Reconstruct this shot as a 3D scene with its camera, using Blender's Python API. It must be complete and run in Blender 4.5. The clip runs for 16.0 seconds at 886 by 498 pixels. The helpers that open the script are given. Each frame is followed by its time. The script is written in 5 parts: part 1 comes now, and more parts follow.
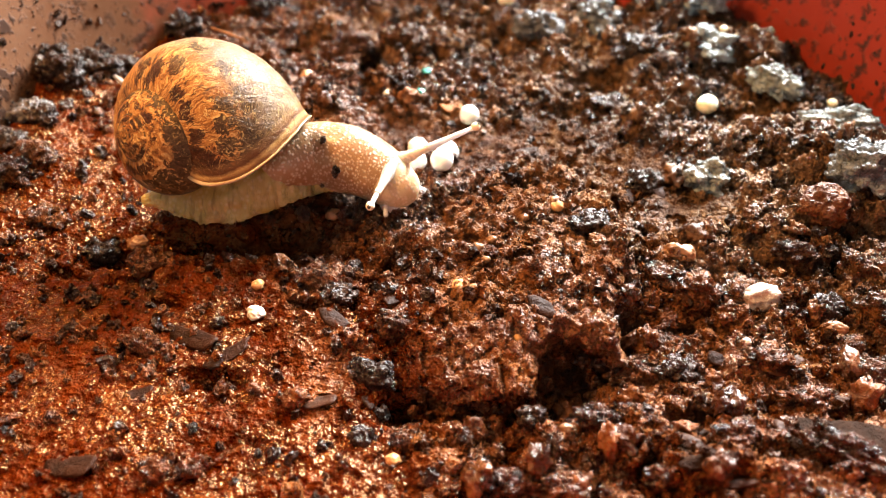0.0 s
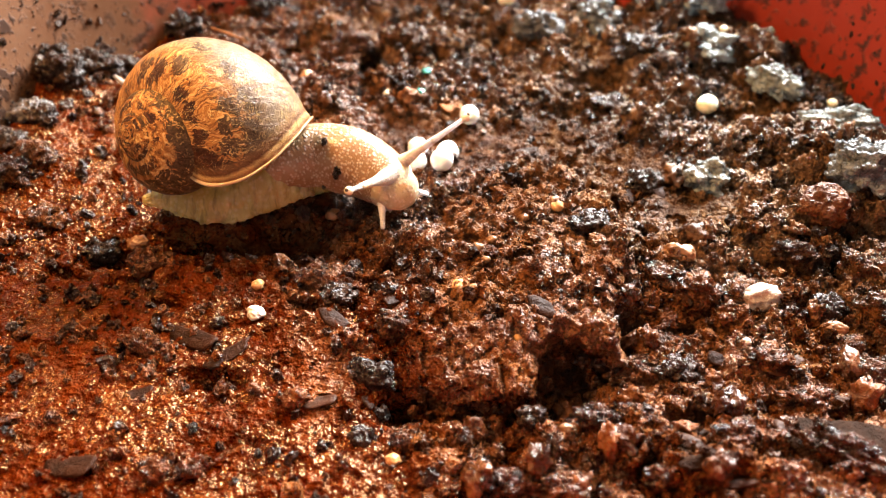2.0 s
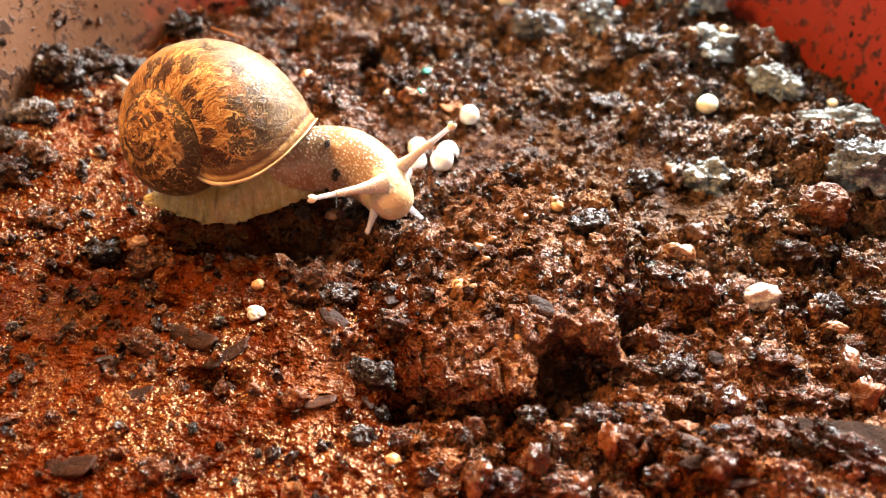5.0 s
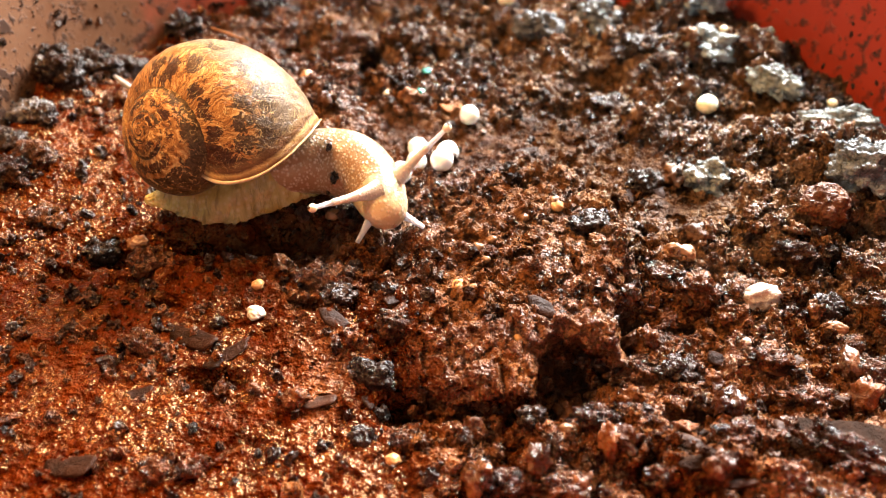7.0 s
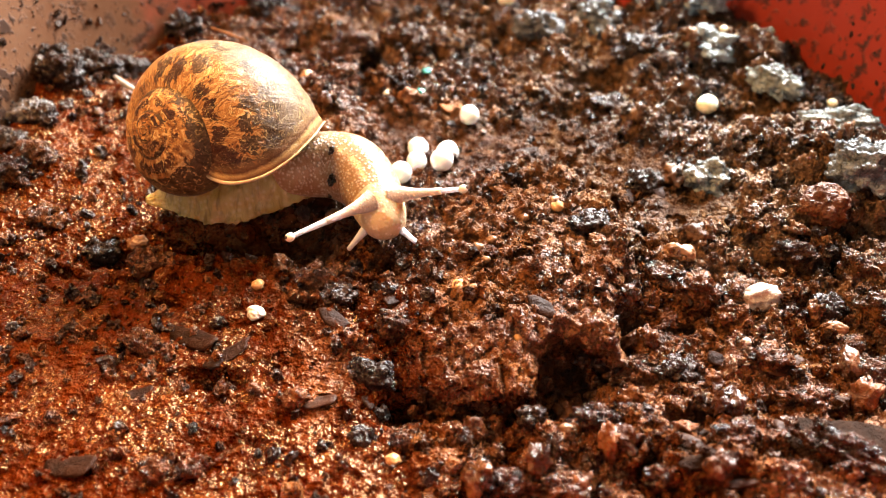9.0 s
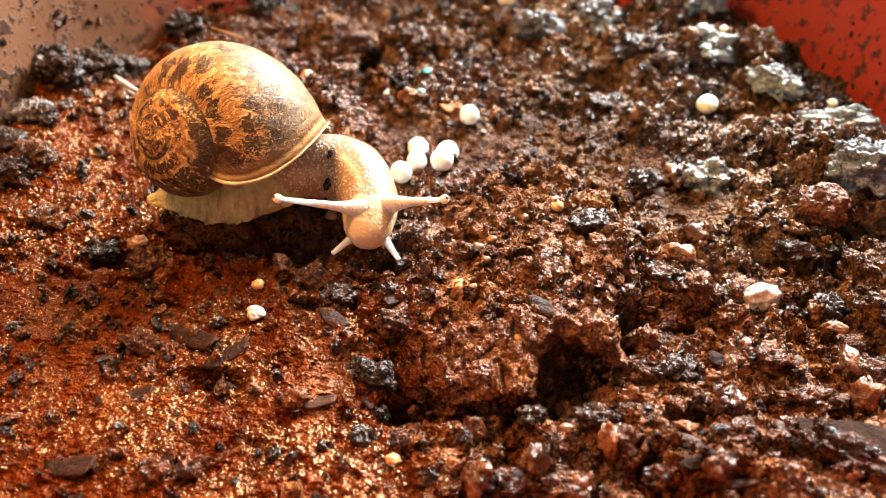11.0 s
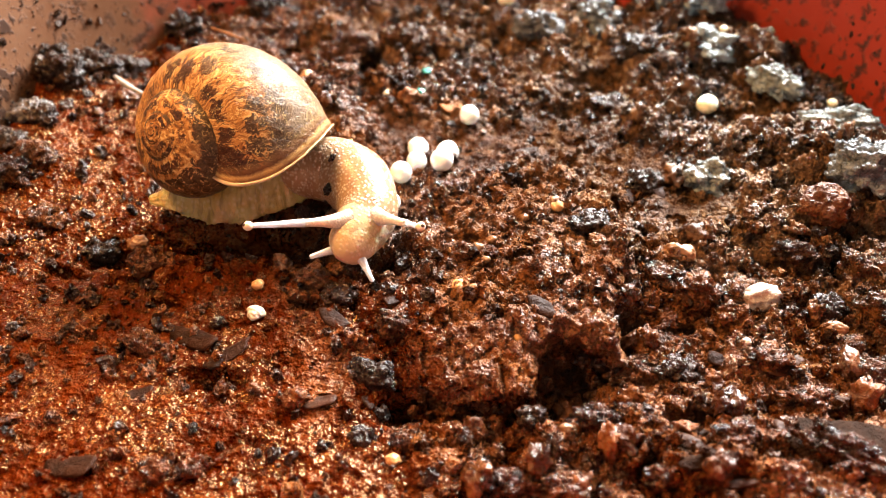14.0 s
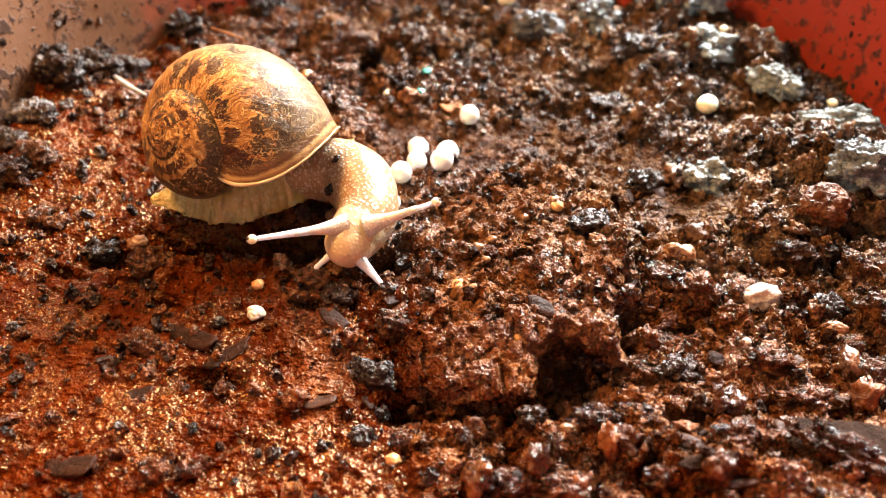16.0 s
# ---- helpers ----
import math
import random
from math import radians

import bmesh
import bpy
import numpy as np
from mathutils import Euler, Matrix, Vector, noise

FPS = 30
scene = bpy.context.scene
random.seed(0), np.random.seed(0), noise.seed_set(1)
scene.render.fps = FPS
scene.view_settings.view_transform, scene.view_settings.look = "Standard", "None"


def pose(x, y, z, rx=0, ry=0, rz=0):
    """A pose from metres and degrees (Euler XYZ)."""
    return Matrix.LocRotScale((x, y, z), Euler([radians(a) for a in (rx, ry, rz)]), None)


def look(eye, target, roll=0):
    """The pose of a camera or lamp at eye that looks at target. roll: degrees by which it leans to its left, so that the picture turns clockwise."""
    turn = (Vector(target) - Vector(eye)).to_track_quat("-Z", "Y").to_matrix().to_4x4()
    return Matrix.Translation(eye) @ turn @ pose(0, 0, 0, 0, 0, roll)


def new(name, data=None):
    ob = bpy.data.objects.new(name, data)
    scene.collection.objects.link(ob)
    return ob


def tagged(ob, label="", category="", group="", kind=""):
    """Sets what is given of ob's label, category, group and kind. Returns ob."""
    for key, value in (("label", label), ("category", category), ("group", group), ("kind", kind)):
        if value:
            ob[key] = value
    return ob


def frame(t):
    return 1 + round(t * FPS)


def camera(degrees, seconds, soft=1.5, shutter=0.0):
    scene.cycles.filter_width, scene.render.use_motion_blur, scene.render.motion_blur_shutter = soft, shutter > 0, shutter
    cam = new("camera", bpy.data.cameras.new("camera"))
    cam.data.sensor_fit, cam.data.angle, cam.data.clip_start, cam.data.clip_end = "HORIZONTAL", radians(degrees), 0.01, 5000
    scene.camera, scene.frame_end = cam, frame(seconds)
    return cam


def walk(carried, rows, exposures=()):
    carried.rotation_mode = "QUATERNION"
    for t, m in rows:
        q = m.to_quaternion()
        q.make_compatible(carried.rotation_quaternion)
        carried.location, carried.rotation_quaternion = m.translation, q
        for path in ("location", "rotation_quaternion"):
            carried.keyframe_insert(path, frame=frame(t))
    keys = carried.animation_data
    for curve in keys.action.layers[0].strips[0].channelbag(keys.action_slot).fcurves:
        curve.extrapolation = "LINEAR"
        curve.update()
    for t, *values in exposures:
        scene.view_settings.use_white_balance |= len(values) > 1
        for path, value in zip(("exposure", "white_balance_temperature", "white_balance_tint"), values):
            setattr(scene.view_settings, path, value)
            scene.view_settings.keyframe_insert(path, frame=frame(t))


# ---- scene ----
# ---- camera ----
cam = camera(55, 16.0, 1.0)
MM = 0.001
FIXED = pose(-0.001, -0.131, 0.100, 48, 0, 0)
cam.data.dof.use_dof, cam.data.dof.focus_distance, cam.data.dof.aperture_fstop = True, 0.138, 20
walk(cam, [(0.0, FIXED), (16.0, FIXED)])
scene.view_settings.exposure = 0.0

# ---- light ----
world = bpy.data.worlds.new("world")
scene.world = world
world.use_nodes = True
sky = world.node_tree.nodes.new("ShaderNodeTexSky")
sky.sky_type, sky.sun_disc = "NISHITA", False
sky.sun_elevation, sky.sun_rotation = radians(35), radians(30)
world.node_tree.links.new(sky.outputs["Color"], world.node_tree.nodes["Background"].inputs["Color"])
world.node_tree.nodes["Background"].inputs["Strength"].default_value = 0.08


def area_lamp(name, eye, target, wide, high, watts, colour):
    data = bpy.data.lights.new(name, "AREA")
    data.shape, data.size, data.size_y = "RECTANGLE", wide, high
    data.energy, data.color = watts, colour
    ob = new(name, data)
    ob.matrix_world = look(eye, target)
    return ob


# daylight through the window beside the pot, and the warm lamp on the other side
area_lamp("window_daylight", (0.165, 0.27, 0.22), (0.05, 0.01, 0.0), 0.24, 0.20, 15.0, (0.98, 0.97, 0.94))
area_lamp("warm_lamp_light", (-0.10, 0.005, 0.18), (-0.02, -0.05, 0.0), 0.05, 0.05, 0.73, (1.0, 0.50, 0.17))


# ---- materials ----
def material(name):
    mat = bpy.data.materials.new(name)
    mat.use_nodes = True
    tree = mat.node_tree
    return mat, tree, tree.nodes["Principled BSDF"]


def link(tree, a, b):
    tree.links.new(a, b)


def coords(tree, scale=(1, 1, 1)):
    tc = tree.nodes.new("ShaderNodeTexCoord")
    mp = tree.nodes.new("ShaderNodeMapping")
    mp.inputs["Scale"].default_value = scale
    link(tree, tc.outputs["Object"], mp.inputs["Vector"])
    return mp.outputs["Vector"]


def noise_tex(tree, vec, scale, detail=4.0, rough=0.6, distort=0.0):
    n = tree.nodes.new("ShaderNodeTexNoise")
    n.inputs["Scale"].default_value, n.inputs["Detail"].default_value = scale, detail
    n.inputs["Roughness"].default_value, n.inputs["Distortion"].default_value = rough, distort
    link(tree, vec, n.inputs["Vector"])
    return n.outputs["Fac"]


def voronoi(tree, vec, scale, feature="F1"):
    n = tree.nodes.new("ShaderNodeTexVoronoi")
    n.feature = feature
    n.inputs["Scale"].default_value = scale
    link(tree, vec, n.inputs["Vector"])
    return n


def ramp(tree, fac, stops):
    n = tree.nodes.new("ShaderNodeValToRGB")
    while len(n.color_ramp.elements) < len(stops):
        n.color_ramp.elements.new(0.5)
    for e, (p, c) in zip(n.color_ramp.elements, stops):
        e.position, e.color = p, (*c, 1) if len(c) == 3 else (c[0], c[0], c[0], 1)
    link(tree, fac, n.inputs["Fac"])
    return n.outputs["Color"]


def mix(tree, fac, a, b, kind="MIX"):
    n = tree.nodes.new("ShaderNodeMix")
    n.data_type, n.blend_type = "RGBA", kind
    for value, i in ((fac, 0), (a, 6), (b, 7)):
        if isinstance(value, (int, float)):
            n.inputs[i].default_value = value
        elif isinstance(value, tuple):
            n.inputs[i].default_value = (*value, 1)
        else:
            link(tree, value, n.inputs[i])
    return n.outputs[2]


def maths(tree, op, a, b=0.0):
    n = tree.nodes.new("ShaderNodeMath")
    n.operation = op
    for value, i in ((a, 0), (b, 1)):
        if isinstance(value, (int, float)):
            n.inputs[i].default_value = value
        else:
            link(tree, value, n.inputs[i])
    return n.outputs[0]


def span(tree, value, a, b, c=0.0, d=1.0):
    n = tree.nodes.new("ShaderNodeMapRange")
    for i, v in enumerate((a, b, c, d)):
        n.inputs[i + 1].default_value = v
    link(tree, value, n.inputs[0])
    return n.outputs[0]


def bump(tree, height, depth, strength=1.0, before=None):
    n = tree.nodes.new("ShaderNodeBump")
    n.inputs["Distance"].default_value, n.inputs["Strength"].default_value = depth, strength
    link(tree, height, n.inputs["Height"])
    if before is not None:
        link(tree, before, n.inputs["Normal"])
    return n.outputs["Normal"]


def attribute(tree, name):
    n = tree.nodes.new("ShaderNodeAttribute")
    n.attribute_name = name
    return n


def soil_material(name, dark, mid, light, wet=0.2, relief=1.0, grit=0.0003, clay=None):
    """Wet soil; clay: the three colours of the smoother mud into which it turns on the near side."""
    mat, tree, bsdf = material(name)
    vec = coords(tree)
    big = noise_tex(tree, vec, 55, 5, 0.6, 0.6)
    small = noise_tex(tree, vec, 420, 6, 0.7)
    grain = noise_tex(tree, vec, 2600, 3, 0.7)
    tone = maths(tree, "ADD", maths(tree, "MULTIPLY", big, 0.45), maths(tree, "MULTIPLY", small, 0.55))
    col = ramp(tree, tone, [(0.41, dark), (0.51, mid), (0.63, light)])
    film = noise_tex(tree, vec, 130, 4, 0.65)
    rough = span(tree, film, 0.38, 0.62, wet * 0.6, wet * 2.0)
    if clay:
        sep = tree.nodes.new("ShaderNodeSeparateXYZ")
        link(tree, vec, sep.inputs[0])
        edge = maths(tree, "ADD", sep.outputs[0], maths(tree, "MULTIPLY", sep.outputs[1], 0.55))
        edge = maths(tree, "ADD", edge, maths(tree, "MULTIPLY", maths(tree, "SUBTRACT", big, 0.5), 0.09))
        muddy = span(tree, edge, -0.012, -0.045)
        mud = ramp(tree, tone, [(0.36, clay[0]), (0.5, clay[1]), (0.66, clay[2])])
        col = mix(tree, muddy, col, mud)
        calm = span(tree, muddy, 0.0, 1.0, 1.0, 0.5)
        rough = maths(tree, "MULTIPLY", rough, span(tree, muddy, 0.0, 1.0, 1.0, 0.34))
        # the warm lamp's gold is put into the mud's reflections
        link(tree, mix(tree, muddy, (1.0, 1.0, 1.0), (1.0, 0.58, 0.22)), bsdf.inputs["Specular Tint"])
        grain = maths(tree, "MULTIPLY", grain, span(tree, muddy, 0.0, 1.0, 1.0, 0.25))
        ripple = span(tree, noise_tex(tree, vec, 210, 3, 0.6), 0.42, 0.6, 0.1, 0.9)
        grain = maths(tree, "MULTIPLY", grain, maths(tree, "ADD", maths(tree, "MULTIPLY", muddy, ripple), maths(tree, "SUBTRACT", 1.0, muddy)))
    geo = tree.nodes.new("ShaderNodeNewGeometry")
    # red bounced light painted into the near side, grey window light into the far
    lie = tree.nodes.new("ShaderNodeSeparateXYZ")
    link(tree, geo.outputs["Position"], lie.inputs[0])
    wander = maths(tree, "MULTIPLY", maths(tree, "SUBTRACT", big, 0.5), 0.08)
    red = span(tree, maths(tree, "ADD", lie.outputs[1], wander), -0.012, -0.045)
    col = mix(tree, red, col, mix(tree, 1.0, col, (1.12, 0.94, 0.7), "MULTIPLY"))
    window_grey = span(tree, maths(tree, "ADD", maths(tree, "ADD", lie.outputs[0], maths(tree, "MULTIPLY", lie.outputs[1], 0.8)), wander), 0.006, 0.048)
    col = mix(tree, window_grey, col, mix(tree, 1.0, col, (1.0, 1.26, 1.42), "MULTIPLY"))
    if not clay:
        each = tree.nodes.new("ShaderNodeObjectInfo").outputs["Random"]
        tint = ramp(tree, maths(tree, "FRACT", maths(tree, "ADD", geo.outputs["Random Per Island"], each)), [(0.0, (0.35, 0.30, 0.30)), (0.3, (0.8, 0.8, 0.85)), (0.55, (1.0, 1.0, 1.0)), (0.8, (1.0, 0.95, 0.86)), (1.0, (0.95, 0.84, 0.72))])
        col = mix(tree, 1.0, col, tint, "MULTIPLY")
    fleck = voronoi(tree, vec, 900)
    pale = span(tree, fleck.outputs["Color"], 0.93, 0.97)
    col = mix(tree, maths(tree, "MULTIPLY", pale, 0.4), col, (0.30, 0.13, 0.05))
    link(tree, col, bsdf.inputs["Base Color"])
    link(tree, rough, bsdf.inputs["Roughness"])
    # drier patches have lost their film of water
    dry = noise_tex(tree, vec, 95, 4, 0.6, 0.5)
    gloss = span(tree, dry, 0.45, 0.58, 0.60 if clay else 0.52, 0.08)
    if clay:
        smear = attribute(tree, "smear").outputs["Fac"]
        gloss = maths(tree, "MULTIPLY", gloss, span(tree, smear, 0.0, 1.0, 1.0, 0.12))
        gloss = maths(tree, "MULTIPLY", gloss, span(tree, muddy, 0.0, 1.0, 1.0, 1.35))
        col = mix(tree, maths(tree, "MULTIPLY", smear, span(tree, small, 0.35, 0.65, 0.9, 0.55)), col, (0.040, 0.0165, 0.007))
        link(tree, col, bsdf.inputs["Base Color"])
        calm = maths(tree, "MULTIPLY", calm, span(tree, smear, 0.0, 1.0, 1.0, 0.6))
    link(tree, gloss, bsdf.inputs["Specular IOR Level"])
    clot = voronoi(tree, vec, 1000)
    lumps, clots = noise_tex(tree, vec, 560, 2, 0.5), clot.outputs["Distance"]
    if clay:
        lumps, clots = maths(tree, "MULTIPLY", lumps, calm), maths(tree, "MULTIPLY", clots, calm)
    nrm = bump(tree, lumps, 0.0012 * relief, 1.0)
    nrm = bump(tree, clots, 0.0006 * relief, 1.0, nrm)
    flakes = voronoi(tree, vec, 2100).outputs["Distance"]
    nrm = bump(tree, maths(tree, "MULTIPLY", flakes, calm) if clay else flakes, 0.0003 * relief, 1.0, nrm)
    nrm = bump(tree, grain, grit, 0.8, nrm)
    link(tree, nrm, bsdf.inputs["Normal"])
    return mat


CLAY = ((0.012, 0.0017, 0.0003), (0.057, 0.0088, 0.0009), (0.112, 0.0200, 0.0022))
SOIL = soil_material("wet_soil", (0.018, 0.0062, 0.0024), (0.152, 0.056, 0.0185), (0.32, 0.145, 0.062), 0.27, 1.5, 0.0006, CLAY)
CLOD = soil_material("soil_clod", (0.018, 0.0062, 0.0024), (0.152, 0.056, 0.0185), (0.32, 0.145, 0.062), 0.27, 1.7, 0.0006)
CHARRED = soil_material("dark_soil", (0.010, 0.006, 0.004), (0.03, 0.013, 0.007), (0.07, 0.035, 0.02), 0.28, 1.0)
# grey clods, the window's silvery sheen painted into their pale colour
GREYCLOD = soil_material("grey_sheen_clod", (0.07, 0.064, 0.058), (0.29, 0.27, 0.25), (0.60, 0.58, 0.56), 0.22, 0.9, 0.0003)
REDCLOD = soil_material("red_clay", (0.07, 0.018, 0.005), (0.16, 0.045, 0.013), (0.26, 0.09, 0.034), 0.4, 0.8)


def pot_material():
    mat, tree, bsdf = material("red_plastic")
    vec = coords(tree)
    big = noise_tex(tree, vec, 18, 5, 0.6)
    col = ramp(tree, big, [(0.3, (0.25, 0.022, 0.008)), (0.7, (0.36, 0.037, 0.014))])
    dust = noise_tex(tree, vec, 60, 6, 0.75)
    # a dried film of mud on the side where water has splashed
    sep = tree.nodes.new("ShaderNodeSeparateXYZ")
    link(tree, vec, sep.inputs[0])
    side = maths(tree, "ADD", sep.outputs[0], maths(tree, "MULTIPLY", maths(tree, "SUBTRACT", dust, 0.5), 0.05))
    film = span(tree, side, -0.045, -0.076, 0.0, 0.9)
    col = mix(tree, film, col, mix(tree, dust, (0.044, 0.027, 0.013), (0.115, 0.070, 0.037)))
    spots = noise_tex(tree, vec, 330, 4, 0.6)
    fine = noise_tex(tree, vec, 560, 4, 0.6)
    dirt = maths(tree, "MULTIPLY", span(tree, spots, 0.53, 0.61), span(tree, dust, 0.38, 0.52, 0.0, 0.9))
    dirt = maths(tree, "MAXIMUM", dirt, maths(tree, "MULTIPLY", span(tree, fine, 0.62, 0.68), span(tree, big, 0.4, 0.6, 0.0, 0.9)))
    col = mix(tree, dirt, col, (0.025, 0.012, 0.008))
    link(tree, col, bsdf.inputs["Base Color"])
    link(tree, span(tree, dust, 0.3, 0.7, 0.36, 0.6), bsdf.inputs["Roughness"])
    link(tree, span(tree, film, 0.0, 0.85, 0.4, 0.12), bsdf.inputs["Specular IOR Level"])
    nrm = bump(tree, dirt, 0.0003, 0.6)
    nrm = bump(tree, noise_tex(tree, vec, 900, 3), 0.00008, 0.5, nrm)
    link(tree, nrm, bsdf.inputs["Normal"])
    return mat


POT = pot_material()


def shell_material():
    """Horn-yellow shell with broken dark bands, crossed by fine wavy growth lines."""
    mat, tree, bsdf = material("snail_shell")
    along, round_ = attribute(tree, "along").outputs["Fac"], attribute(tree, "round").outputs["Fac"]
    dark, edge = attribute(tree, "pigment_shade").outputs["Fac"], attribute(tree, "mouth").outputs["Fac"]
    vec = coords(tree)
    warp = noise_tex(tree, vec, 210, 4, 0.65)
    grow = tree.nodes.new("ShaderNodeCombineXYZ")
    link(tree, maths(tree, "ADD", along, maths(tree, "MULTIPLY", maths(tree, "SUBTRACT", warp, 0.5), 0.34)), grow.inputs[0])
    link(tree, maths(tree, "ADD", round_, maths(tree, "MULTIPLY", warp, 0.2)), grow.inputs[1])

    def streak(sx, sy, detail, distort=0.6):
        m = tree.nodes.new("ShaderNodeMapping")
        m.inputs["Scale"].default_value = (sx, sy, 1)
        link(tree, grow.outputs[0], m.inputs["Vector"])
        return noise_tex(tree, m.outputs["Vector"], 1.0, detail, 0.65, distort)

    lines = mix(tree, span(tree, along, -4.2, -5.4), streak(26, 5.0, 4, 1.0), noise_tex(tree, vec, 520, 4, 0.65, 1.4))
    flames = streak(9, 4.0, 5, 1.8)
    fleck = noise_tex(tree, vec, 700, 4, 0.7, 1.5)
    patch = noise_tex(tree, vec, 170, 4, 0.6, 0.8)
    horn = ramp(tree, lines, [(0.36, (0.13, 0.043, 0.009)), (0.46, (0.25, 0.098, 0.022)), (0.55, (0.42, 0.19, 0.050)), (0.66, (0.66, 0.43, 0.17))])
    horn = mix(tree, span(tree, patch, 0.52, 0.64, 0.0, 0.6), horn, (0.13, 0.054, 0.017))
    # horn greyed and darkened away from the seam, against the window's glare
    horn = mix(tree, span(tree, round_, 0.78, 0.34, 0.0, 0.85), horn, mix(tree, lines, (0.055, 0.036, 0.022), (0.185, 0.135, 0.088)))
    deep = ramp(tree, fleck, [(0.36, (0.014, 0.003, 0.001)), (0.56, (0.055, 0.013, 0.003)), (0.76, (0.13, 0.043, 0.011))])
    # away from the seam the dark bands turn a duller brown
    dull_bands = ramp(tree, fleck, [(0.36, (0.028, 0.015, 0.006)), (0.56, (0.085, 0.050, 0.023)), (0.76, (0.18, 0.11, 0.05))])
    deep = mix(tree, span(tree, round_, 1.05, 0.72), deep, dull_bands)
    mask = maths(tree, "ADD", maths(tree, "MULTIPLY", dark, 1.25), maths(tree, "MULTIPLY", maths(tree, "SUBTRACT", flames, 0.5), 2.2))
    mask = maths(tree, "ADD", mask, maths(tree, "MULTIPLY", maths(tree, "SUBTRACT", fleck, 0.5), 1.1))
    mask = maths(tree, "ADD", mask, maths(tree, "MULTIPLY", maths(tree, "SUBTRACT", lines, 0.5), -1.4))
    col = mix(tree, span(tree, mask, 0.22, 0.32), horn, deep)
    # cream hairlines where the skin of the shell has flaked along the growth lines
    hair = maths(tree, "MULTIPLY", span(tree, mix(tree, span(tree, along, -4.2, -5.4), streak(30, 9, 4, 2.6), noise_tex(tree, vec, 780, 4, 0.65, 2.0)), 0.57, 0.63), span(tree, patch, 0.4, 0.6, 0.9, 0.2))
    col = mix(tree, hair, col, (0.74, 0.52, 0.21))
    # the youngest growth by the mouth is banded brown and horn
    fringe = maths(tree, "ADD", maths(tree, "MULTIPLY", edge, 3.4), maths(tree, "MULTIPLY", flames, 0.22))
    bands = ramp(tree, fringe, [(0.10, (0.50, 0.34, 0.15)), (0.22, (0.17, 0.066, 0.020)), (0.36, (0.46, 0.28, 0.10)), (0.5, (0.10, 0.034, 0.010)), (0.75, (0.26, 0.13, 0.045))])
    col = mix(tree, span(tree, edge, 0.13, 0.24, 0.85, 0.0), col, bands)
    link(tree, col, bsdf.inputs["Base Color"])
    link(tree, span(tree, patch, 0.3, 0.7, 0.27, 0.45), bsdf.inputs["Roughness"])
    bsdf.inputs["Coat Weight"].default_value, bsdf.inputs["Coat Roughness"].default_value = 0.05, 0.3
    bsdf.inputs["Specular IOR Level"].default_value = 0.2
    bsdf.inputs["Subsurface Weight"].default_value = 0.08
    bsdf.inputs["Subsurface Radius"].default_value = (0.002, 0.001, 0.0006)
    nrm = bump(tree, lines, 0.0003, 0.7)
    nrm = bump(tree, flames, 0.0006, 0.5, nrm)
    nrm = bump(tree, patch, 0.0008, 0.4, nrm)
    link(tree, nrm, bsdf.inputs["Normal"])
    return mat


SHELL = shell_material()


def flesh_material(name, base, pale, dots=0.8, sub=0.35, clear=0.0, size=620, rest=False, folds=0.0, bleed=(0.004, 0.002, 0.001)):
    mat, tree, bsdf = material(name)
    vec = attribute(tree, "rest").outputs["Vector"] if rest else coords(tree)
    blot = noise_tex(tree, vec, 160, 4, 0.6)
    col = ramp(tree, blot, [(0.35, base), (0.68, pale)])
    if dots:
        v = voronoi(tree, vec, size)
        dome = span(tree, v.outputs["Distance"], 0.5, 0.1)
        col = mix(tree, maths(tree, "MULTIPLY", dome, dots), col, (0.9, 0.8, 0.66))
        nrm = bump(tree, dome, 0.00026 * min(1.0, 0.1 + 1.2 * dots), 0.8)
        nrm = bump(tree, noise_tex(tree, vec, 2600, 3), 0.00008, 0.6, nrm)
    else:
        nrm = bump(tree, noise_tex(tree, vec, 900, 4), 0.00016, 0.6)
    if folds:
        # upright creases down to the sole, with shade painted in as a darker base
        m = tree.nodes.new("ShaderNodeMapping")
        m.inputs["Scale"].default_value = (1.0, 0.35, 0.3)
        link(tree, vec, m.inputs["Vector"])
        crease = noise_tex(tree, m.outputs["Vector"], 650, 3, 0.6, 0.4)
        col = mix(tree, span(tree, crease, 0.5, 0.36, 0.0, 0.55), col, tuple(c * 0.35 for c in base))
        nrm = bump(tree, crease, folds, 1.0, nrm)
    link(tree, col, bsdf.inputs["Base Color"])
    link(tree, nrm, bsdf.inputs["Normal"])
    bsdf.inputs["Roughness"].default_value = 0.28
    bsdf.inputs["Coat Weight"].default_value, bsdf.inputs["Coat Roughness"].default_value = 0.3, 0.22
    bsdf.inputs["Subsurface Weight"].default_value = sub
    bsdf.inputs["Subsurface Radius"].default_value = bleed
    bsdf.inputs["Subsurface Scale"].default_value = 0.6
    bsdf.inputs["Transmission Weight"].default_value = clear
    bsdf.inputs["IOR"].default_value = 1.38
    return mat


SKIN = flesh_material("snail_skin", (0.28, 0.145, 0.068), (0.36, 0.215, 0.115), 0.5, 0.3, 0.0, 1450, True)
SNOUT = flesh_material("snail_snout", (0.54, 0.39, 0.22), (0.64, 0.50, 0.33), 0.3, 0.6, 0.0, 1300, True)
FOOT = flesh_material("snail_foot", (0.29, 0.205, 0.052), (0.43, 0.345, 0.12), 0.15, 0.5, 0.0, 1000, False, 0.0005)
STALK = flesh_material("snail_tentacle", (0.46, 0.46, 0.49), (0.60, 0.60, 0.63), 0.2, 1.0, 0.0, 1800, bleed=(0.003, 0.003, 0.003))

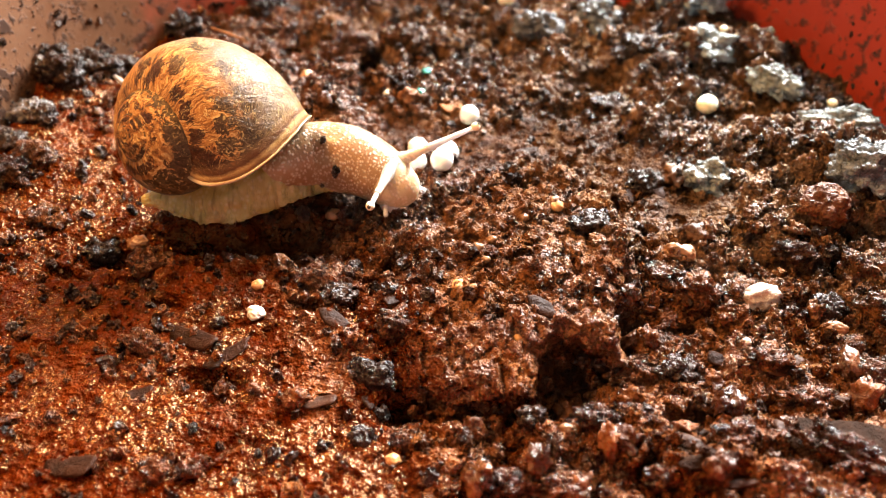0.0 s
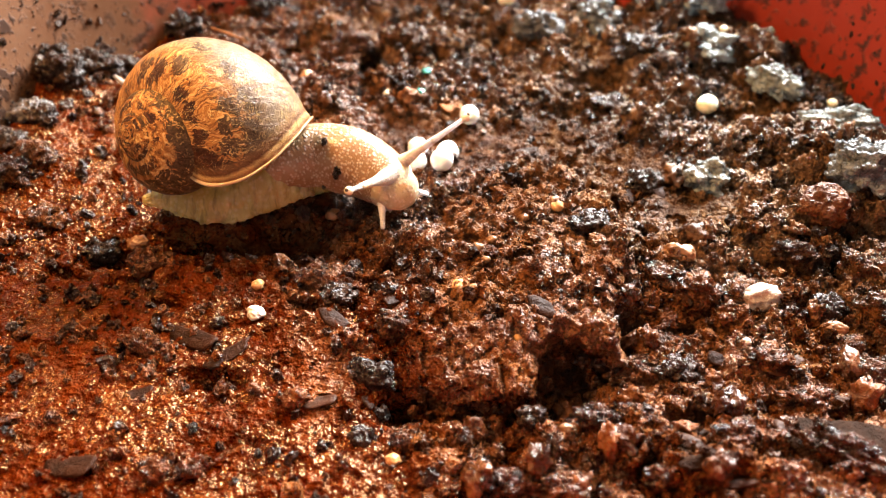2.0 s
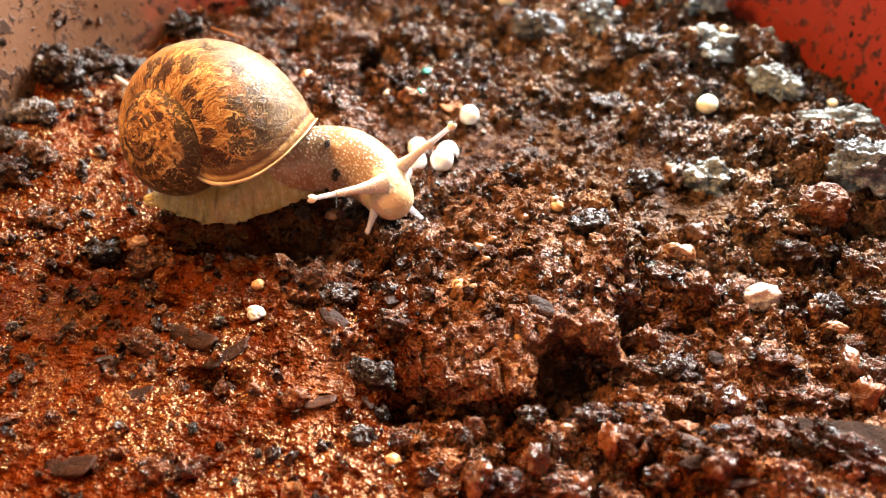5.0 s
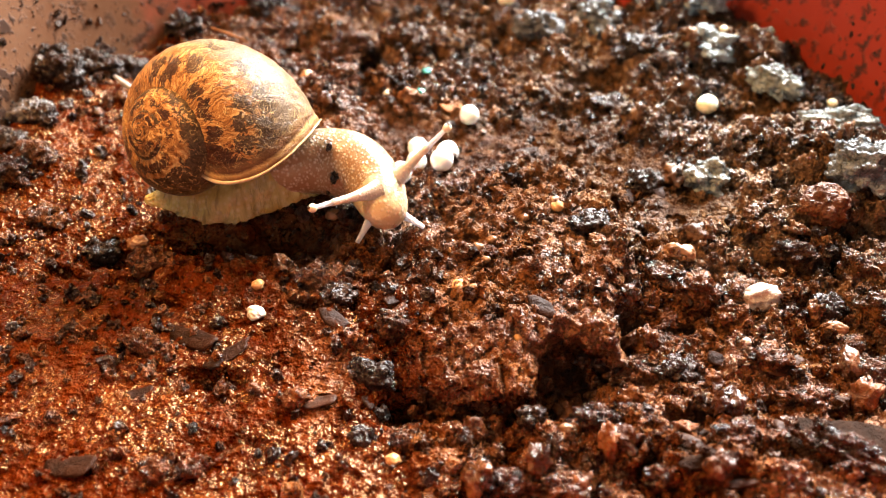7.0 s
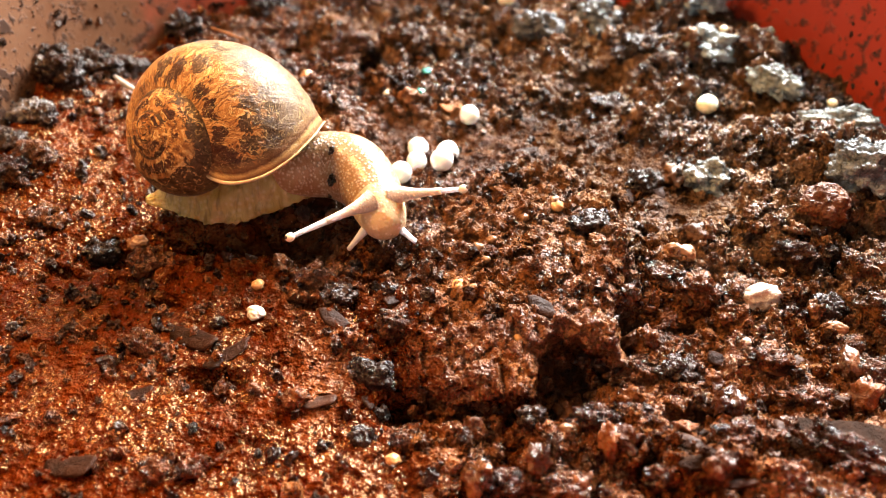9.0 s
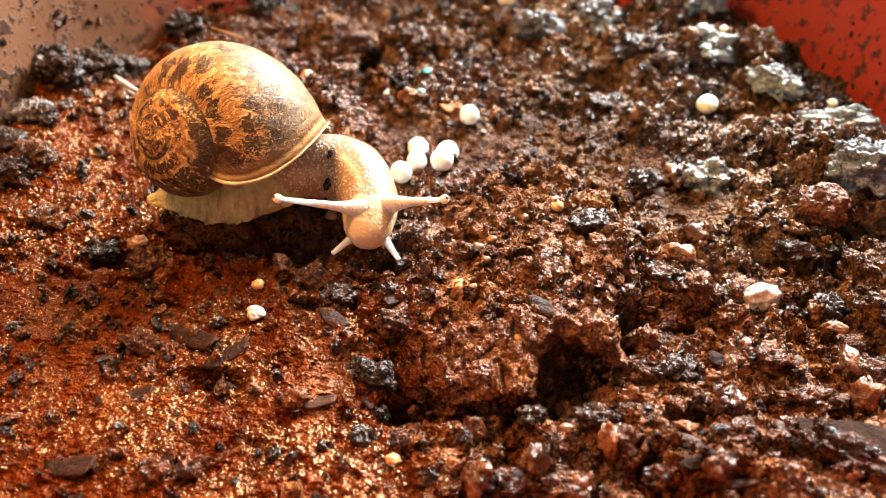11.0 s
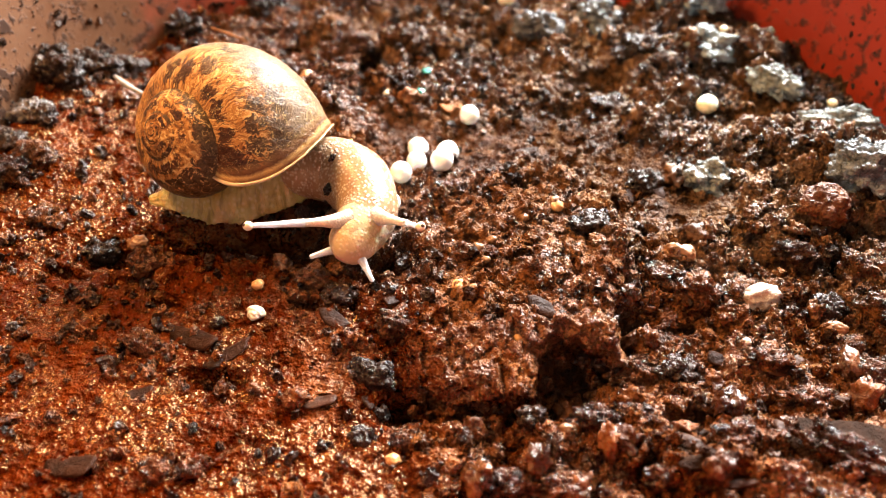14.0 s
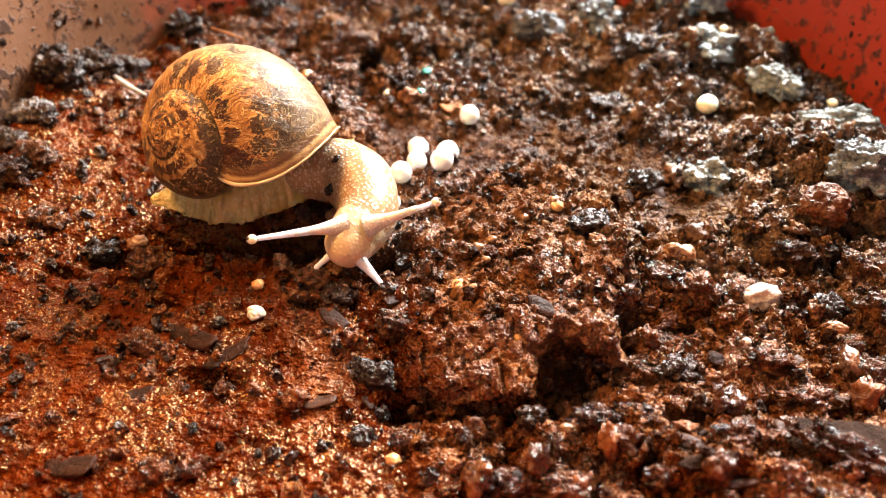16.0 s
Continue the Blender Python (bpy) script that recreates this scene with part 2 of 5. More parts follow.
STALK_ROOT = flesh_material("tentacle_root", (0.47, 0.42, 0.38), (0.58, 0.53, 0.49), 0.3, 0.9, 0.0, 1800, bleed=(0.003, 0.0025, 0.002))


def plain(name, a, b, rough, scale=300, depth=0.0003, sub=0.0, coat=0.0, shine=0.5):
    mat, tree, bsdf = material(name)
    vec = coords(tree)
    n = noise_tex(tree, vec, scale, 5, 0.65)
    link(tree, ramp(tree, n, [(0.32, a), (0.68, b)]), bsdf.inputs["Base Color"])
    bsdf.inputs["Roughness"].default_value = rough
    bsdf.inputs["Specular IOR Level"].default_value = shine
    bsdf.inputs["Subsurface Weight"].default_value = sub
    bsdf.inputs["Subsurface Radius"].default_value = (0.002, 0.0016, 0.001)
    bsdf.inputs["Subsurface Scale"].default_value = 0.5
    bsdf.inputs["Coat Weight"].default_value, bsdf.inputs["Coat Roughness"].default_value = coat, 0.1
    if depth:
        nrm = bump(tree, n, depth, 0.8)
        nrm = bump(tree, noise_tex(tree, vec, scale * 6, 3), depth * 0.25, 0.7, nrm)
        link(tree, nrm, bsdf.inputs["Normal"])
    return mat


EGG = plain("egg_shell", (0.90, 0.89, 0.84), (0.94, 0.93, 0.90), 0.3, 500, 0.00003, 0.3, 0.3)
OLDEGG = plain("yellowed_egg", (0.74, 0.69, 0.46), (0.84, 0.79, 0.58), 0.3, 500, 0.00005, 0.3, 0.3)
LIP = plain("shell_lip", (0.34, 0.20, 0.09), (0.56, 0.42, 0.25), 0.3, 400, 0.0001, 0.1, 0.3)
EYE = plain("eye_spot", (0.05, 0.03, 0.02), (0.1, 0.06, 0.04), 0.25, 900, 0.0)
BULB = plain("eye_bulb", (0.74, 0.60, 0.44), (0.82, 0.70, 0.56), 0.25, 900, 0.0, 0.4, 0.4)
CREAM = plain("cream_stone", (0.66, 0.60, 0.48), (0.82, 0.77, 0.66), 0.35, 600, 0.0003, 0.0, 0.3)
AMBER = plain("amber_grit", (0.42, 0.20, 0.07), (0.62, 0.36, 0.15), 0.3, 600, 0.0003, 0.1, 0.4)
QUARTZ = plain("white_quartz", (0.30, 0.17, 0.10), (0.74, 0.68, 0.62), 0.3, 420, 0.0010, 0.0, 0.4)
GRIT = plain("brown_grit", (0.16, 0.07, 0.03), (0.36, 0.18, 0.08), 0.28, 500, 0.0003, 0.0, 0.4)
BARK = plain("brown_bark", (0.020, 0.007, 0.003), (0.060, 0.020, 0.007), 0.45, 420, 0.0006, 0.0, 0.0, 0.14)
SLATE = plain("dark_bark", (0.010, 0.004, 0.002), (0.036, 0.012, 0.005), 0.5, 420, 0.0008, 0.0, 0.0, 0.1)
SHALE = plain("wet_slate", (0.014, 0.007, 0.004), (0.050, 0.026, 0.017), 0.55, 480, 0.0026, 0.0, 0.0, 0.03)
HUSK = plain("dry_husk", (0.15, 0.055, 0.015), (0.27, 0.11, 0.035), 0.6, 500, 0.0003, 0.0, 0.0, 0.1)
STRAW = plain("pale_straw", (0.20, 0.19, 0.18), (0.42, 0.40, 0.38), 0.3, 500, 0.0002, 0.0, 0.3)
TEAL = plain("teal_flake", (0.02, 0.16, 0.14), (0.06, 0.34, 0.30), 0.25, 900, 0.0002, 0.0, 0.5)
PLASTER = plain("wall_plaster", (0.40, 0.37, 0.33), (0.44, 0.41, 0.37), 0.9, 8, 0.001)
WOOD = plain("table_wood", (0.16, 0.08, 0.035), (0.24, 0.13, 0.06), 0.5, 30, 0.0004)


# ---- mesh helpers ----
def mesh_object(name, bm, mat, smooth=True):
    data = bpy.data.meshes.new(name)
    bm.to_mesh(data)
    bm.free()
    for p in data.polygons:
        p.use_smooth = smooth
    data.materials.append(mat)
    return new(name, data)


def part(name, bm, mat, parent, label="", smooth=True):
    ob = mesh_object(name, bm, mat, smooth)
    ob.parent = parent
    if label:
        tagged(ob, label)
    return ob


def array_mesh(name, verts, faces, mat, smooth=True):
    """A mesh from arrays of vertices (metres) and quads."""
    data = bpy.data.meshes.new(name)
    verts = np.asarray(verts, dtype=np.float32).reshape(-1, 3)
    faces = np.asarray(faces, dtype=np.int32)
    n, k = faces.shape
    data.vertices.add(len(verts))
    data.vertices.foreach_set("co", verts.ravel())
    data.loops.add(n * k)
    data.loops.foreach_set("vertex_index", faces.ravel())
    data.polygons.add(n)
    data.polygons.foreach_set("loop_start", np.arange(0, n * k, k, dtype=np.int32))
    data.polygons.foreach_set("use_smooth", np.full(n, smooth))
    data.update(calc_edges=True)
    data.validate()
    data.materials.append(mat)
    return data


def grid_faces(rows, cols, wrap=False):
    i, j = np.meshgrid(np.arange(rows - 1), np.arange(cols if wrap else cols - 1), indexing="ij")
    k = (j + 1) % cols
    return np.stack([i * cols + j, i * cols + k, (i + 1) * cols + k, (i + 1) * cols + j], -1).reshape(-1, 4)


# ---- relief of the soil, in millimetres ----
def chance(i, j, seed):
    n = (i.astype(np.int64) * 374761393 + j.astype(np.int64) * 668265263 + seed * 1442695041) & 0x7FFFFFFF
    n = ((n ^ (n >> 13)) * 1274126177) & 0x7FFFFFFF
    n = ((n ^ (n >> 16)) * 1103515245) & 0x7FFFFFFF
    return ((n ^ (n >> 11)) & 0xFFFFF) / float(0xFFFFF)


def value_noise(x, y, seed):
    i, j = np.floor(x), np.floor(y)
    u, v = x - i, y - j
    u, v = u * u * (3 - 2 * u), v * v * (3 - 2 * v)
    a, b = chance(i, j, seed), chance(i + 1, j, seed)
    c, d = chance(i, j + 1, seed), chance(i + 1, j + 1, seed)
    return (a * (1 - u) + b * u) * (1 - v) + (c * (1 - u) + d * u) * v - 0.5


def crumbs(x, y, size, seed, flat=0.55, tilt=0.5, share=1.0):
    """Heights of a scatter of overlapping crumbs about one size across."""
    x, y = x / size, y / size
    i, j = np.floor(x), np.floor(y)
    top = np.full(x.shape, 0.0)
    for di in (-1, 0, 1):
        for dj in (-1, 0, 1):
            a, b = i + di, j + dj
            dx = x - a - chance(a, b, seed)
            dy = y - b - chance(a, b, seed + 1)
            turn = chance(a, b, seed + 2) * 6.283
            long_ = 0.75 + 0.9 * chance(a, b, seed + 6)
            c, s = np.cos(turn), np.sin(turn)
            ex, ey = (c * dx + s * dy) / long_, -s * dx + c * dy
            r = 0.3 + 0.45 * chance(a, b, seed + 3) ** 2
            q = (np.abs(ex) ** 2.6 + np.abs(ey) ** 2.6) / r ** 2.6
            h = r * flat * np.sqrt(np.clip(1 - q, 0, 1)) * (0.5 + chance(a, b, seed + 4))
            h += np.where(q < 1, tilt * r * (ex * (chance(a, b, seed + 5) - 0.5) + ey * (chance(a, b, seed + 7) - 0.5)), 0)
            h = np.where(chance(a, b, seed + 8) < share, h, 0)
            top = np.maximum(top, h)
    return top * size


# the lie of the land: x, y, height, reach along x and y, in millimetres
CALM = [(-1, 12, 19, 12), (19, 15, 17, 8), (34, 5, 11, 8), (44, -7, 9, 7), (-42, -5, 20, 7), (-14, -9, 12, 10)]
MOUNDS = [
    (-9.9, -6.2, 1.2, 9.0, 8.0),
    (73.5, 2.3, 7.0, 16.0, 10.0),
    (73.8, -16.0, 4.0, 12.0, 10.0),
    (53.3, 45.8, 5.0, 20.0, 12.0),
    (28.8, 60.6, 4.0, 18.0, 9.0),
    (60.0, 58.0, 7.0, 13.0, 9.0),
    (74.0, 40.0, 4.0, 9.0, 9.0),
    (-20.6, 56.3, 2.5, 20.0, 9.0),
    (72.1, 29.4, 4.0, 12.0, 8.0),
    (-83.2, 11.4, 5.0, 10.0, 14.0),
    (-82.0, 34.0, 3.0, 10.0, 7.0),
    (-82.4, 29.4, 4.0, 12.0, 8.0),
    (-97.8, 38.1, 5.0, 10.0, 10.0),
    (46.7, -62.9, 2.5, 12.0, 6.0),
    (27.8, -60.7, 1.5, 14.0, 8.0),
    (-21.9, -31.6, 1.2, 10.0, 6.0),
    (54.5, -71.4, 2.0, 8.0, 8.0),
    (51.0, -34.4, 1.5, 10.0, 6.0),
    (34.3, -67.0, 1.5, 9.0, 6.0),
]
HOLLOWS = [
    (-36.5, -16.5, -1.4, 15.0, 4.0),
    (-3.8, -54.3, -1.8, 8.0, 2.5),
    (-59.0, -19.8, -2.5, 8.0, 4.0),
    (-15.1, -22.7, -1.5, 6.0, 4.0),
    (12.2, 58.6, -2.5, 8.0, 8.0),
    (34.2, 37.4, -3.0, 5.0, 5.0),
]
PITS = [
    (18.5, -50.0, 7.0, 5.8, 4.6),
    (29.5, -36.0, 4.0, 4.0, 2.2),
    (-6.2, -53.6, 5.0, 4.4, 1.6),
    (1.1, -55.2, 5.0, 3.8, 1.5),
    (3.6, -23.0, 3.0, 1.7, 2.0),
    (10.5, -53.6, 3.0, 4.0, 1.2),
    (-59.6, -18.0, 4.0, 5.0, 2.6),
    (-40.0, -16.4, 4.6, 13.0, 2.5),
    (-28.5, -12.6, 4.4, 6.0, 2.4),
    (-50.5, -15.0, 4.0, 5.0, 2.6),
    (72.7, -18.8, 5.0, 5.0, 2.4),
    (64.0, -18.7, 3.0, 3.4, 1.2),
    (33.3, 38.6, 4.0, 5.0, 3.5),
    (-35.9, -47.9, 3.0, 5.0, 1.8),
    (66.6, 25.7, 4.0, 5.0, 3.0),
    (12.3, 59.8, 4.0, 5.0, 4.0),
    (-23.0, -33.2, 3.0, 3.2, 1.5),
    (31.2, 34.5, 4.0, 7.0, 3.0),
    (23.3, 25.3, 2.5, 9.0, 1.6),
    (41.6, 29.1, 4.0, 4.5, 2.4),
    (10.7, 54.5, 3.5, 6.0, 4.0),
    (75.2, 37.0, 3.5, 4.0, 3.5),
    (74.4, -12.5, 2.2, 3.5, 1.8),
    (-55.3, -25.6, 3.2, 3.6, 2.2),
    (-47.0, -31.5, 2.2, 3.0, 1.4),
    (-66.0, -24.0, 2.6, 4.0, 1.6),
]

# things on the soil: x, y, half sizes, then height or turn and kind
BIG_CLODS = [
    (0.7, -4.6, 3.4, 3.0, 0.9, 0.0),
    (50.1, -0.3, 4.9, 3.8, 0.8, 0.0),
    (75.9, -6.4, 6.4, 5.4, 1.0, -20.0),
    (65.6, -15.0, 4.6, 4.0, 1.0, 15.0),
    (46.9, -32.1, 3.7, 2.8, 0.8, 5.0),
    (39.8, -32.9, 3.7, 2.6, 0.8, 0.0),
    (37.8, -0.3, 3.8, 3.0, 0.7, 10.0),
    (-48.3, -41.6, 3.4, 2.3, 0.9, 0.0),
    (-52.2, -22.1, 3.9, 2.8, 0.8, 0.0),
]
MIDDLE_CLODS = [
    (-36.6, -16.6, 1.8, 1.6, 0.9, 0.0),
    (-63.3, -16.4, 4.1, 3.0, 0.8, 20.0),
    (-80.2, 3.6, 4.4, 3.3, 0.8, 0.0),
    (-74.0, -10.7, 4.1, 2.6, 0.6, 0.0),
    (-22.4, -26.4, 4.3, 2.9, 0.7, 0.0),
    (-18.0, -31.7, 3.1, 2.8, 0.5, 0.0),
    (2.4, -26.9, 2.1, 1.9, 0.9, 0.0),
    (-83.5, -0.0, 4.9, 3.2, 0.7, 0.0),
    (62.5, -41.1, 4.0, 2.7, 0.7, 0.0),
    (61.2, -34.2, 3.7, 2.6, 0.7, 0.0),
    (-8.4, -39.0, 3.5, 2.7, 0.7, 0.0),
    (69.2, -26.7, 4.3, 2.9, 0.7, 0.0),
    (35.5, -29.0, 4.2, 2.4, 0.7, 0.0),
    (23.8, -21.2, 3.9, 2.4, 0.7, 0.0),
    (59.0, -23.3, 3.9, 2.4, 0.6, 0.0),
]
NEAR_CLODS = [
    (53.6, -52.3, 5.0, 2.9, 0.5, 0.0),
    (53.7, -63.8, 6.1, 2.8, 0.5, -18.0),
    (34.7, -47.1, 3.4, 2.6, 0.7, 0.0),
    (27.8, -46.5, 3.9, 2.4, 0.7, 10.0),
    (48.8, -45.7, 3.9, 2.4, 0.6, 0.0),
    (21.1, -57.5, 3.6, 2.4, 0.7, 0.0),
    (11.5, -56.9, 2.4, 1.8, 0.9, 0.0),
    (28.9, -66.2, 3.4, 2.3, 0.7, 0.0),
    (7.8, -66.8, 3.8, 2.3, 0.6, 0.0),
    (15.3, -67.7, 3.4, 2.3, 0.7, 0.0),
    (-11.5, -47.9, 3.8, 2.5, 0.7, 0.0),
    (-35.4, -63.8, 2.5, 1.7, 0.9, 0.0),
    (-40.8, -64.3, 2.0, 1.9, 0.9, 0.0),
    (-6.1, -59.6, 2.8, 2.0, 0.7, 0.0),
    (-12.5, -59.0, 2.2, 1.6, 0.8, 0.0),
    (63.6, -47.9, 3.4, 3.0, 0.7, 0.0),
    (39.1, -61.2, 3.5, 2.3, 0.6, 0.0),
]
FAR_CLODS = [
    (79.8, 15.3, 8.1, 3.5, 0.6, -10.0),
    (-82.1, 15.2, 3.2, 2.5, 0.9, 0.0),
    (-82.5, 28.6, 5.6, 4.2, 1.0, 0.0),
    (-86.5, 32.5, 5.0, 4.0, 1.0, 20.0),
    (-77.5, 34.5, 5.2, 3.8, 0.9, -15.0),
    (-84.8, 17.2, 4.2, 3.2, 0.9, 10.0),
    (-87.5, 9.0, 4.4, 2.8, 0.7, 0.0),
    (-73.5, 40.5, 4.6, 3.4, 0.8, 30.0),
    (60.5, 55.5, 6.5, 4.4, 0.8, 15.0),
    (50.5, 59.5, 5.0, 4.0, 0.8, -10.0),
    (69.0, 41.0, 5.0, 3.6, 0.8, 0.0),
    (70.0, 28.3, 6.1, 3.6, 0.7, -20.0),
    (57.0, 40.4, 7.6, 5.1, 0.7, 0.0),
    (43.6, 43.4, 5.8, 3.9, 0.7, 0.0),
    (36.8, 59.8, 5.5, 5.5, 0.8, 0.0),
    (21.5, 54.9, 6.1, 4.1, 0.8, 0.0),
    (-90.1, 21.0, 4.7, 3.5, 0.7, 0.0),
    (-44.7, 70.5, 5.8, 4.3, 0.8, 0.0),
    (-51.7, 61.3, 4.9, 3.1, 0.8, 0.0),
    (-22.7, 48.3, 6.6, 4.0, 0.7, 0.0),
    (-9.5, 48.7, 6.0, 3.7, 0.7, 0.0),
    (-63.7, 58.7, 4.8, 3.5, 0.8, 0.0),
    (-24.5, 37.4, 4.5, 2.6, 0.6, 0.0),
    (35.0, 25.6, 4.9, 3.0, 0.6, 0.0),
]
STONES = [
    (-31.8, -33.9, 1.6, 1.4, 0.8, 0.0),
    (-32.5, -27.8, 1.1, 1.1, 0.8, 1.0),
    (51.0, -32.7, 4.1, 2.3, 0.8, 2.0),
    (-31.8, 39.8, 1.8, 1.5, 0.8, 1.0),
    (1.9, -24.6, 1.2, 0.9, 0.8, 3.0),
    (2.0, -35.5, 1.0, 0.8, 0.8, 3.0),
    (4.6, -30.5, 0.8, 0.7, 0.8, 3.0),
    (45.7, -43.3, 0.7, 0.6, 0.8, 0.0),
    (39.1, -24.1, 2.9, 1.7, 0.7, 3.0),
    (61.4, -39.2, 1.8, 1.1, 0.6, 3.0),
    (18.7, -14.0, 1.1, 0.9, 0.8, 3.0),
    (-13.2, 29.1, 1.0, 0.9, 0.8, 0.0),
    (11.2, -55.7, 1.8, 1.1, 0.7, 3.0),
    (-7.9, -63.0, 1.1, 0.9, 0.8, 1.0),
    (-56.5, -15.0, 2.0, 1.4, 0.8, 3.0),
    (-21.2, -9.9, 1.5, 1.2, 0.8, 3.0),
]
STONES += [
    (48.4, 22.6, 1.0, 0.7, 0.8, 0.0),
    (43.3, -24.3, 0.9, 0.8, 0.8, 3.0),
    (7.2, -23.7, 0.9, 0.7, 0.8, 3.0),
    (3.9, -22.5, 0.9, 0.8, 0.8, 3.0),
    (0.5, -21.8, 0.9, 0.7, 0.8, 3.0),
    (1.9, -24.2, 1.2, 1.0, 0.8, 3.0),
    (4.8, -25.9, 1.1, 0.9, 0.8, 3.0),
    (0.5, -25.6, 0.8, 0.6, 0.8, 3.0),
    (1.5, -34.5, 1.2, 1.0, 0.8, 1.0),
    (3.8, -35.2, 0.9, 0.7, 0.8, 3.0),
    (6.0, -29.5, 0.8, 0.6, 0.8, 3.0),
    (4.7, -28.7, 0.7, 0.6, 0.8, 3.0),
    (13.3, -17.4, 1.0, 0.8, 0.8, 3.0),
    (18.8, -16.5, 1.2, 1.0, 0.8, 1.0),
    (16.5, -19.5, 0.9, 0.7, 0.8, 3.0),
    (26.5, -19.5, 1.0, 0.8, 0.8, 3.0),
    (10.3, -45.3, 0.9, 0.7, 0.8, 1.0),
    (11.2, -46.0, 0.7, 0.6, 0.8, 3.0),
    (16.7, -57.5, 1.0, 0.8, 0.8, 3.0),
]
CHIPS = [
    (-52.4, -63.7, 3.7, 1.9, -8.0, 1.0),
    (-34.7, -43.4, 3.9, 1.2, 35.0, 1.0),
    (-40.7, -39.8, 4.5, 1.6, -25.0, 1.0),
    (49.0, -59.8, 3.9, 1.4, -35.0, 0.0),
    (33.9, -3.8, 2.4, 1.9, 60.0, 1.0),
    (40.0, -3.0, 1.1, 2.4, 10.0, 1.0),
    (21.6, -47.2, 1.7, 2.5, 20.0, 0.0),
    (-46.6, -51.1, 2.5, 1.3, 20.0, 1.0),
    (-19.6, -52.4, 2.5, 1.2, 10.0, 0.0),
    (51.1, -46.8, 3.4, 1.2, 30.0, 0.0),
    (41.9, -45.7, 2.6, 1.2, -30.0, 1.0),
    (-29.2, 33.8, 5.7, 1.5, -20.0, 1.0),
    (21.1, 2.7, 3.9, 1.0, 10.0, 0.0),
    (15.6, 8.9, 2.5, 0.9, 20.0, 1.0),
    (-18.5, -37.4, 2.7, 1.3, -40.0, 1.0),
    (33.4, -62.1, 2.7, 1.1, -20.0, 0.0),
]
CHIPS += [
    (-8.6, -34.3, 2.4, 1.3, 50.0, 1.0),
    (0.9, 25.8, 2.4, 1.7, 20.0, 2.0),
    (13.9, -40.7, 2.6, 1.2, -35.0, 1.0),
    (-12.1, -52.5, 1.3, 0.6, -50.0, 1.0),
    (4.9, -62.5, 2.7, 1.2, 40.0, 1.0),
    (36.7, -68.1, 3.4, 0.9, -5.0, 0.0),
    (54.5, -62.0, 7.2, 4.0, -24.0, 3.0),
    (33.5, -66.0, 3.2, 1.0, 8.0, 3.0),
]
EGGS = [
    (-6.0, 9.8, 2.11),
    (-6.2, 4.8, 2.00),
    (-0.1, 8.2, 2.26),
    (-1.2, 3.1, 2.27),
    (-9.0, -1.1, 2.11),
    (-10.8, -8.3, 1.98),
    (4.5, 20.8, 2.09),
    (54.5, 22.2, 2.52),
    (15.2, 70.7, 2.88),
    (63.0, 46.5, 1.17),
    (81.8, 24.1, 1.32),
]
FOOT_LINE = [(-56, -9.6, 2.6), (-49, -8.5, 3.2), (-42.0, -8.7, 3.6), (-35, -7.5, 4.0), (-27, -3.5, 4.0), (-19, -1.5, 4.4)]
FOOT_HIGH = 5.6
SPECKS = [(15, -0.5, 0.86, 0.75), (21, -0.97, 0.25, 0.95), (15, -0.96, -0.5, 0.5)]

# the snail's ways: seconds, then x, y, z in millimetres (or shifts and a turn in degrees)
NECK_ROOT = [
    (0.0, -30.5, -5.3, 7.5),
    (2.0, -30.3, -5.3, 7.5),
    (4.0, -30.0, -5.3, 7.5),
    (6.5, -29.0, -5.8, 7.5),
    (8.0, -28.1, -6.3, 7.5),
    (9.0, -27.6, -6.7, 7.5),
    (11.5, -26.8, -7.0, 7.5),
    (12.5, -26.5, -7.0, 7.5),
    (13.5, -26.2, -7.0, 7.5),
    (14.5, -25.7, -7.0, 7.5),
    (16.0, -25.1, -7.2, 7.5),
]

NECK_BACK = [
    (0.0, -24.4, -2.3, 7.6),
    (2.0, -24.2, -2.8, 7.6),
    (4.0, -23.8, -3.3, 7.6),
    (6.5, -23.0, -4.2, 7.6),
    (8.0, -22.4, -4.9, 7.6),
    (9.0, -22.0, -5.4, 7.6),
    (11.5, -21.3, -6.5, 7.6),
    (12.5, -21.0, -6.8, 7.6),
    (13.5, -20.6, -7.2, 7.6),
    (14.5, -20.2, -7.3, 7.6),
    (16.0, -19.5, -7.7, 7.6),
]

NECK_MIDDLE = [
    (0.0, -17.8, -3.9, 7.4),
    (2.0, -17.6, -4.3, 7.4),
    (4.0, -17.6, -4.5, 7.4),
    (6.5, -17.3, -5.7, 7.4),
    (8.0, -17.1, -6.5, 7.4),
    (9.0, -16.9, -7.2, 7.4),
    (11.5, -16.6, -9.6, 7.4),
    (12.5, -16.2, -10.6, 7.4),
    (13.5, -15.9, -11.2, 7.4),
    (14.5, -15.7, -11.6, 7.4),
    (16.0, -15.3, -11.9, 7.4),
]

NECK_FRONT = [
    (0.0, -12.9, -6.5, 6.6),
    (2.0, -12.9, -7.0, 6.6),
    (4.0, -13.0, -7.5, 6.6),
    (6.5, -13.5, -9.2, 6.6),
    (8.0, -13.5, -10.7, 6.6),
    (9.0, -13.6, -12.0, 6.6),
    (11.5, -14.0, -15.6, 6.6),
    (12.5, -13.9, -16.9, 6.6),
    (13.5, -14.0, -17.7, 6.6),
    (14.5, -13.9, -18.0, 6.6),
    (16.0, -14.0, -18.4, 6.6),
]

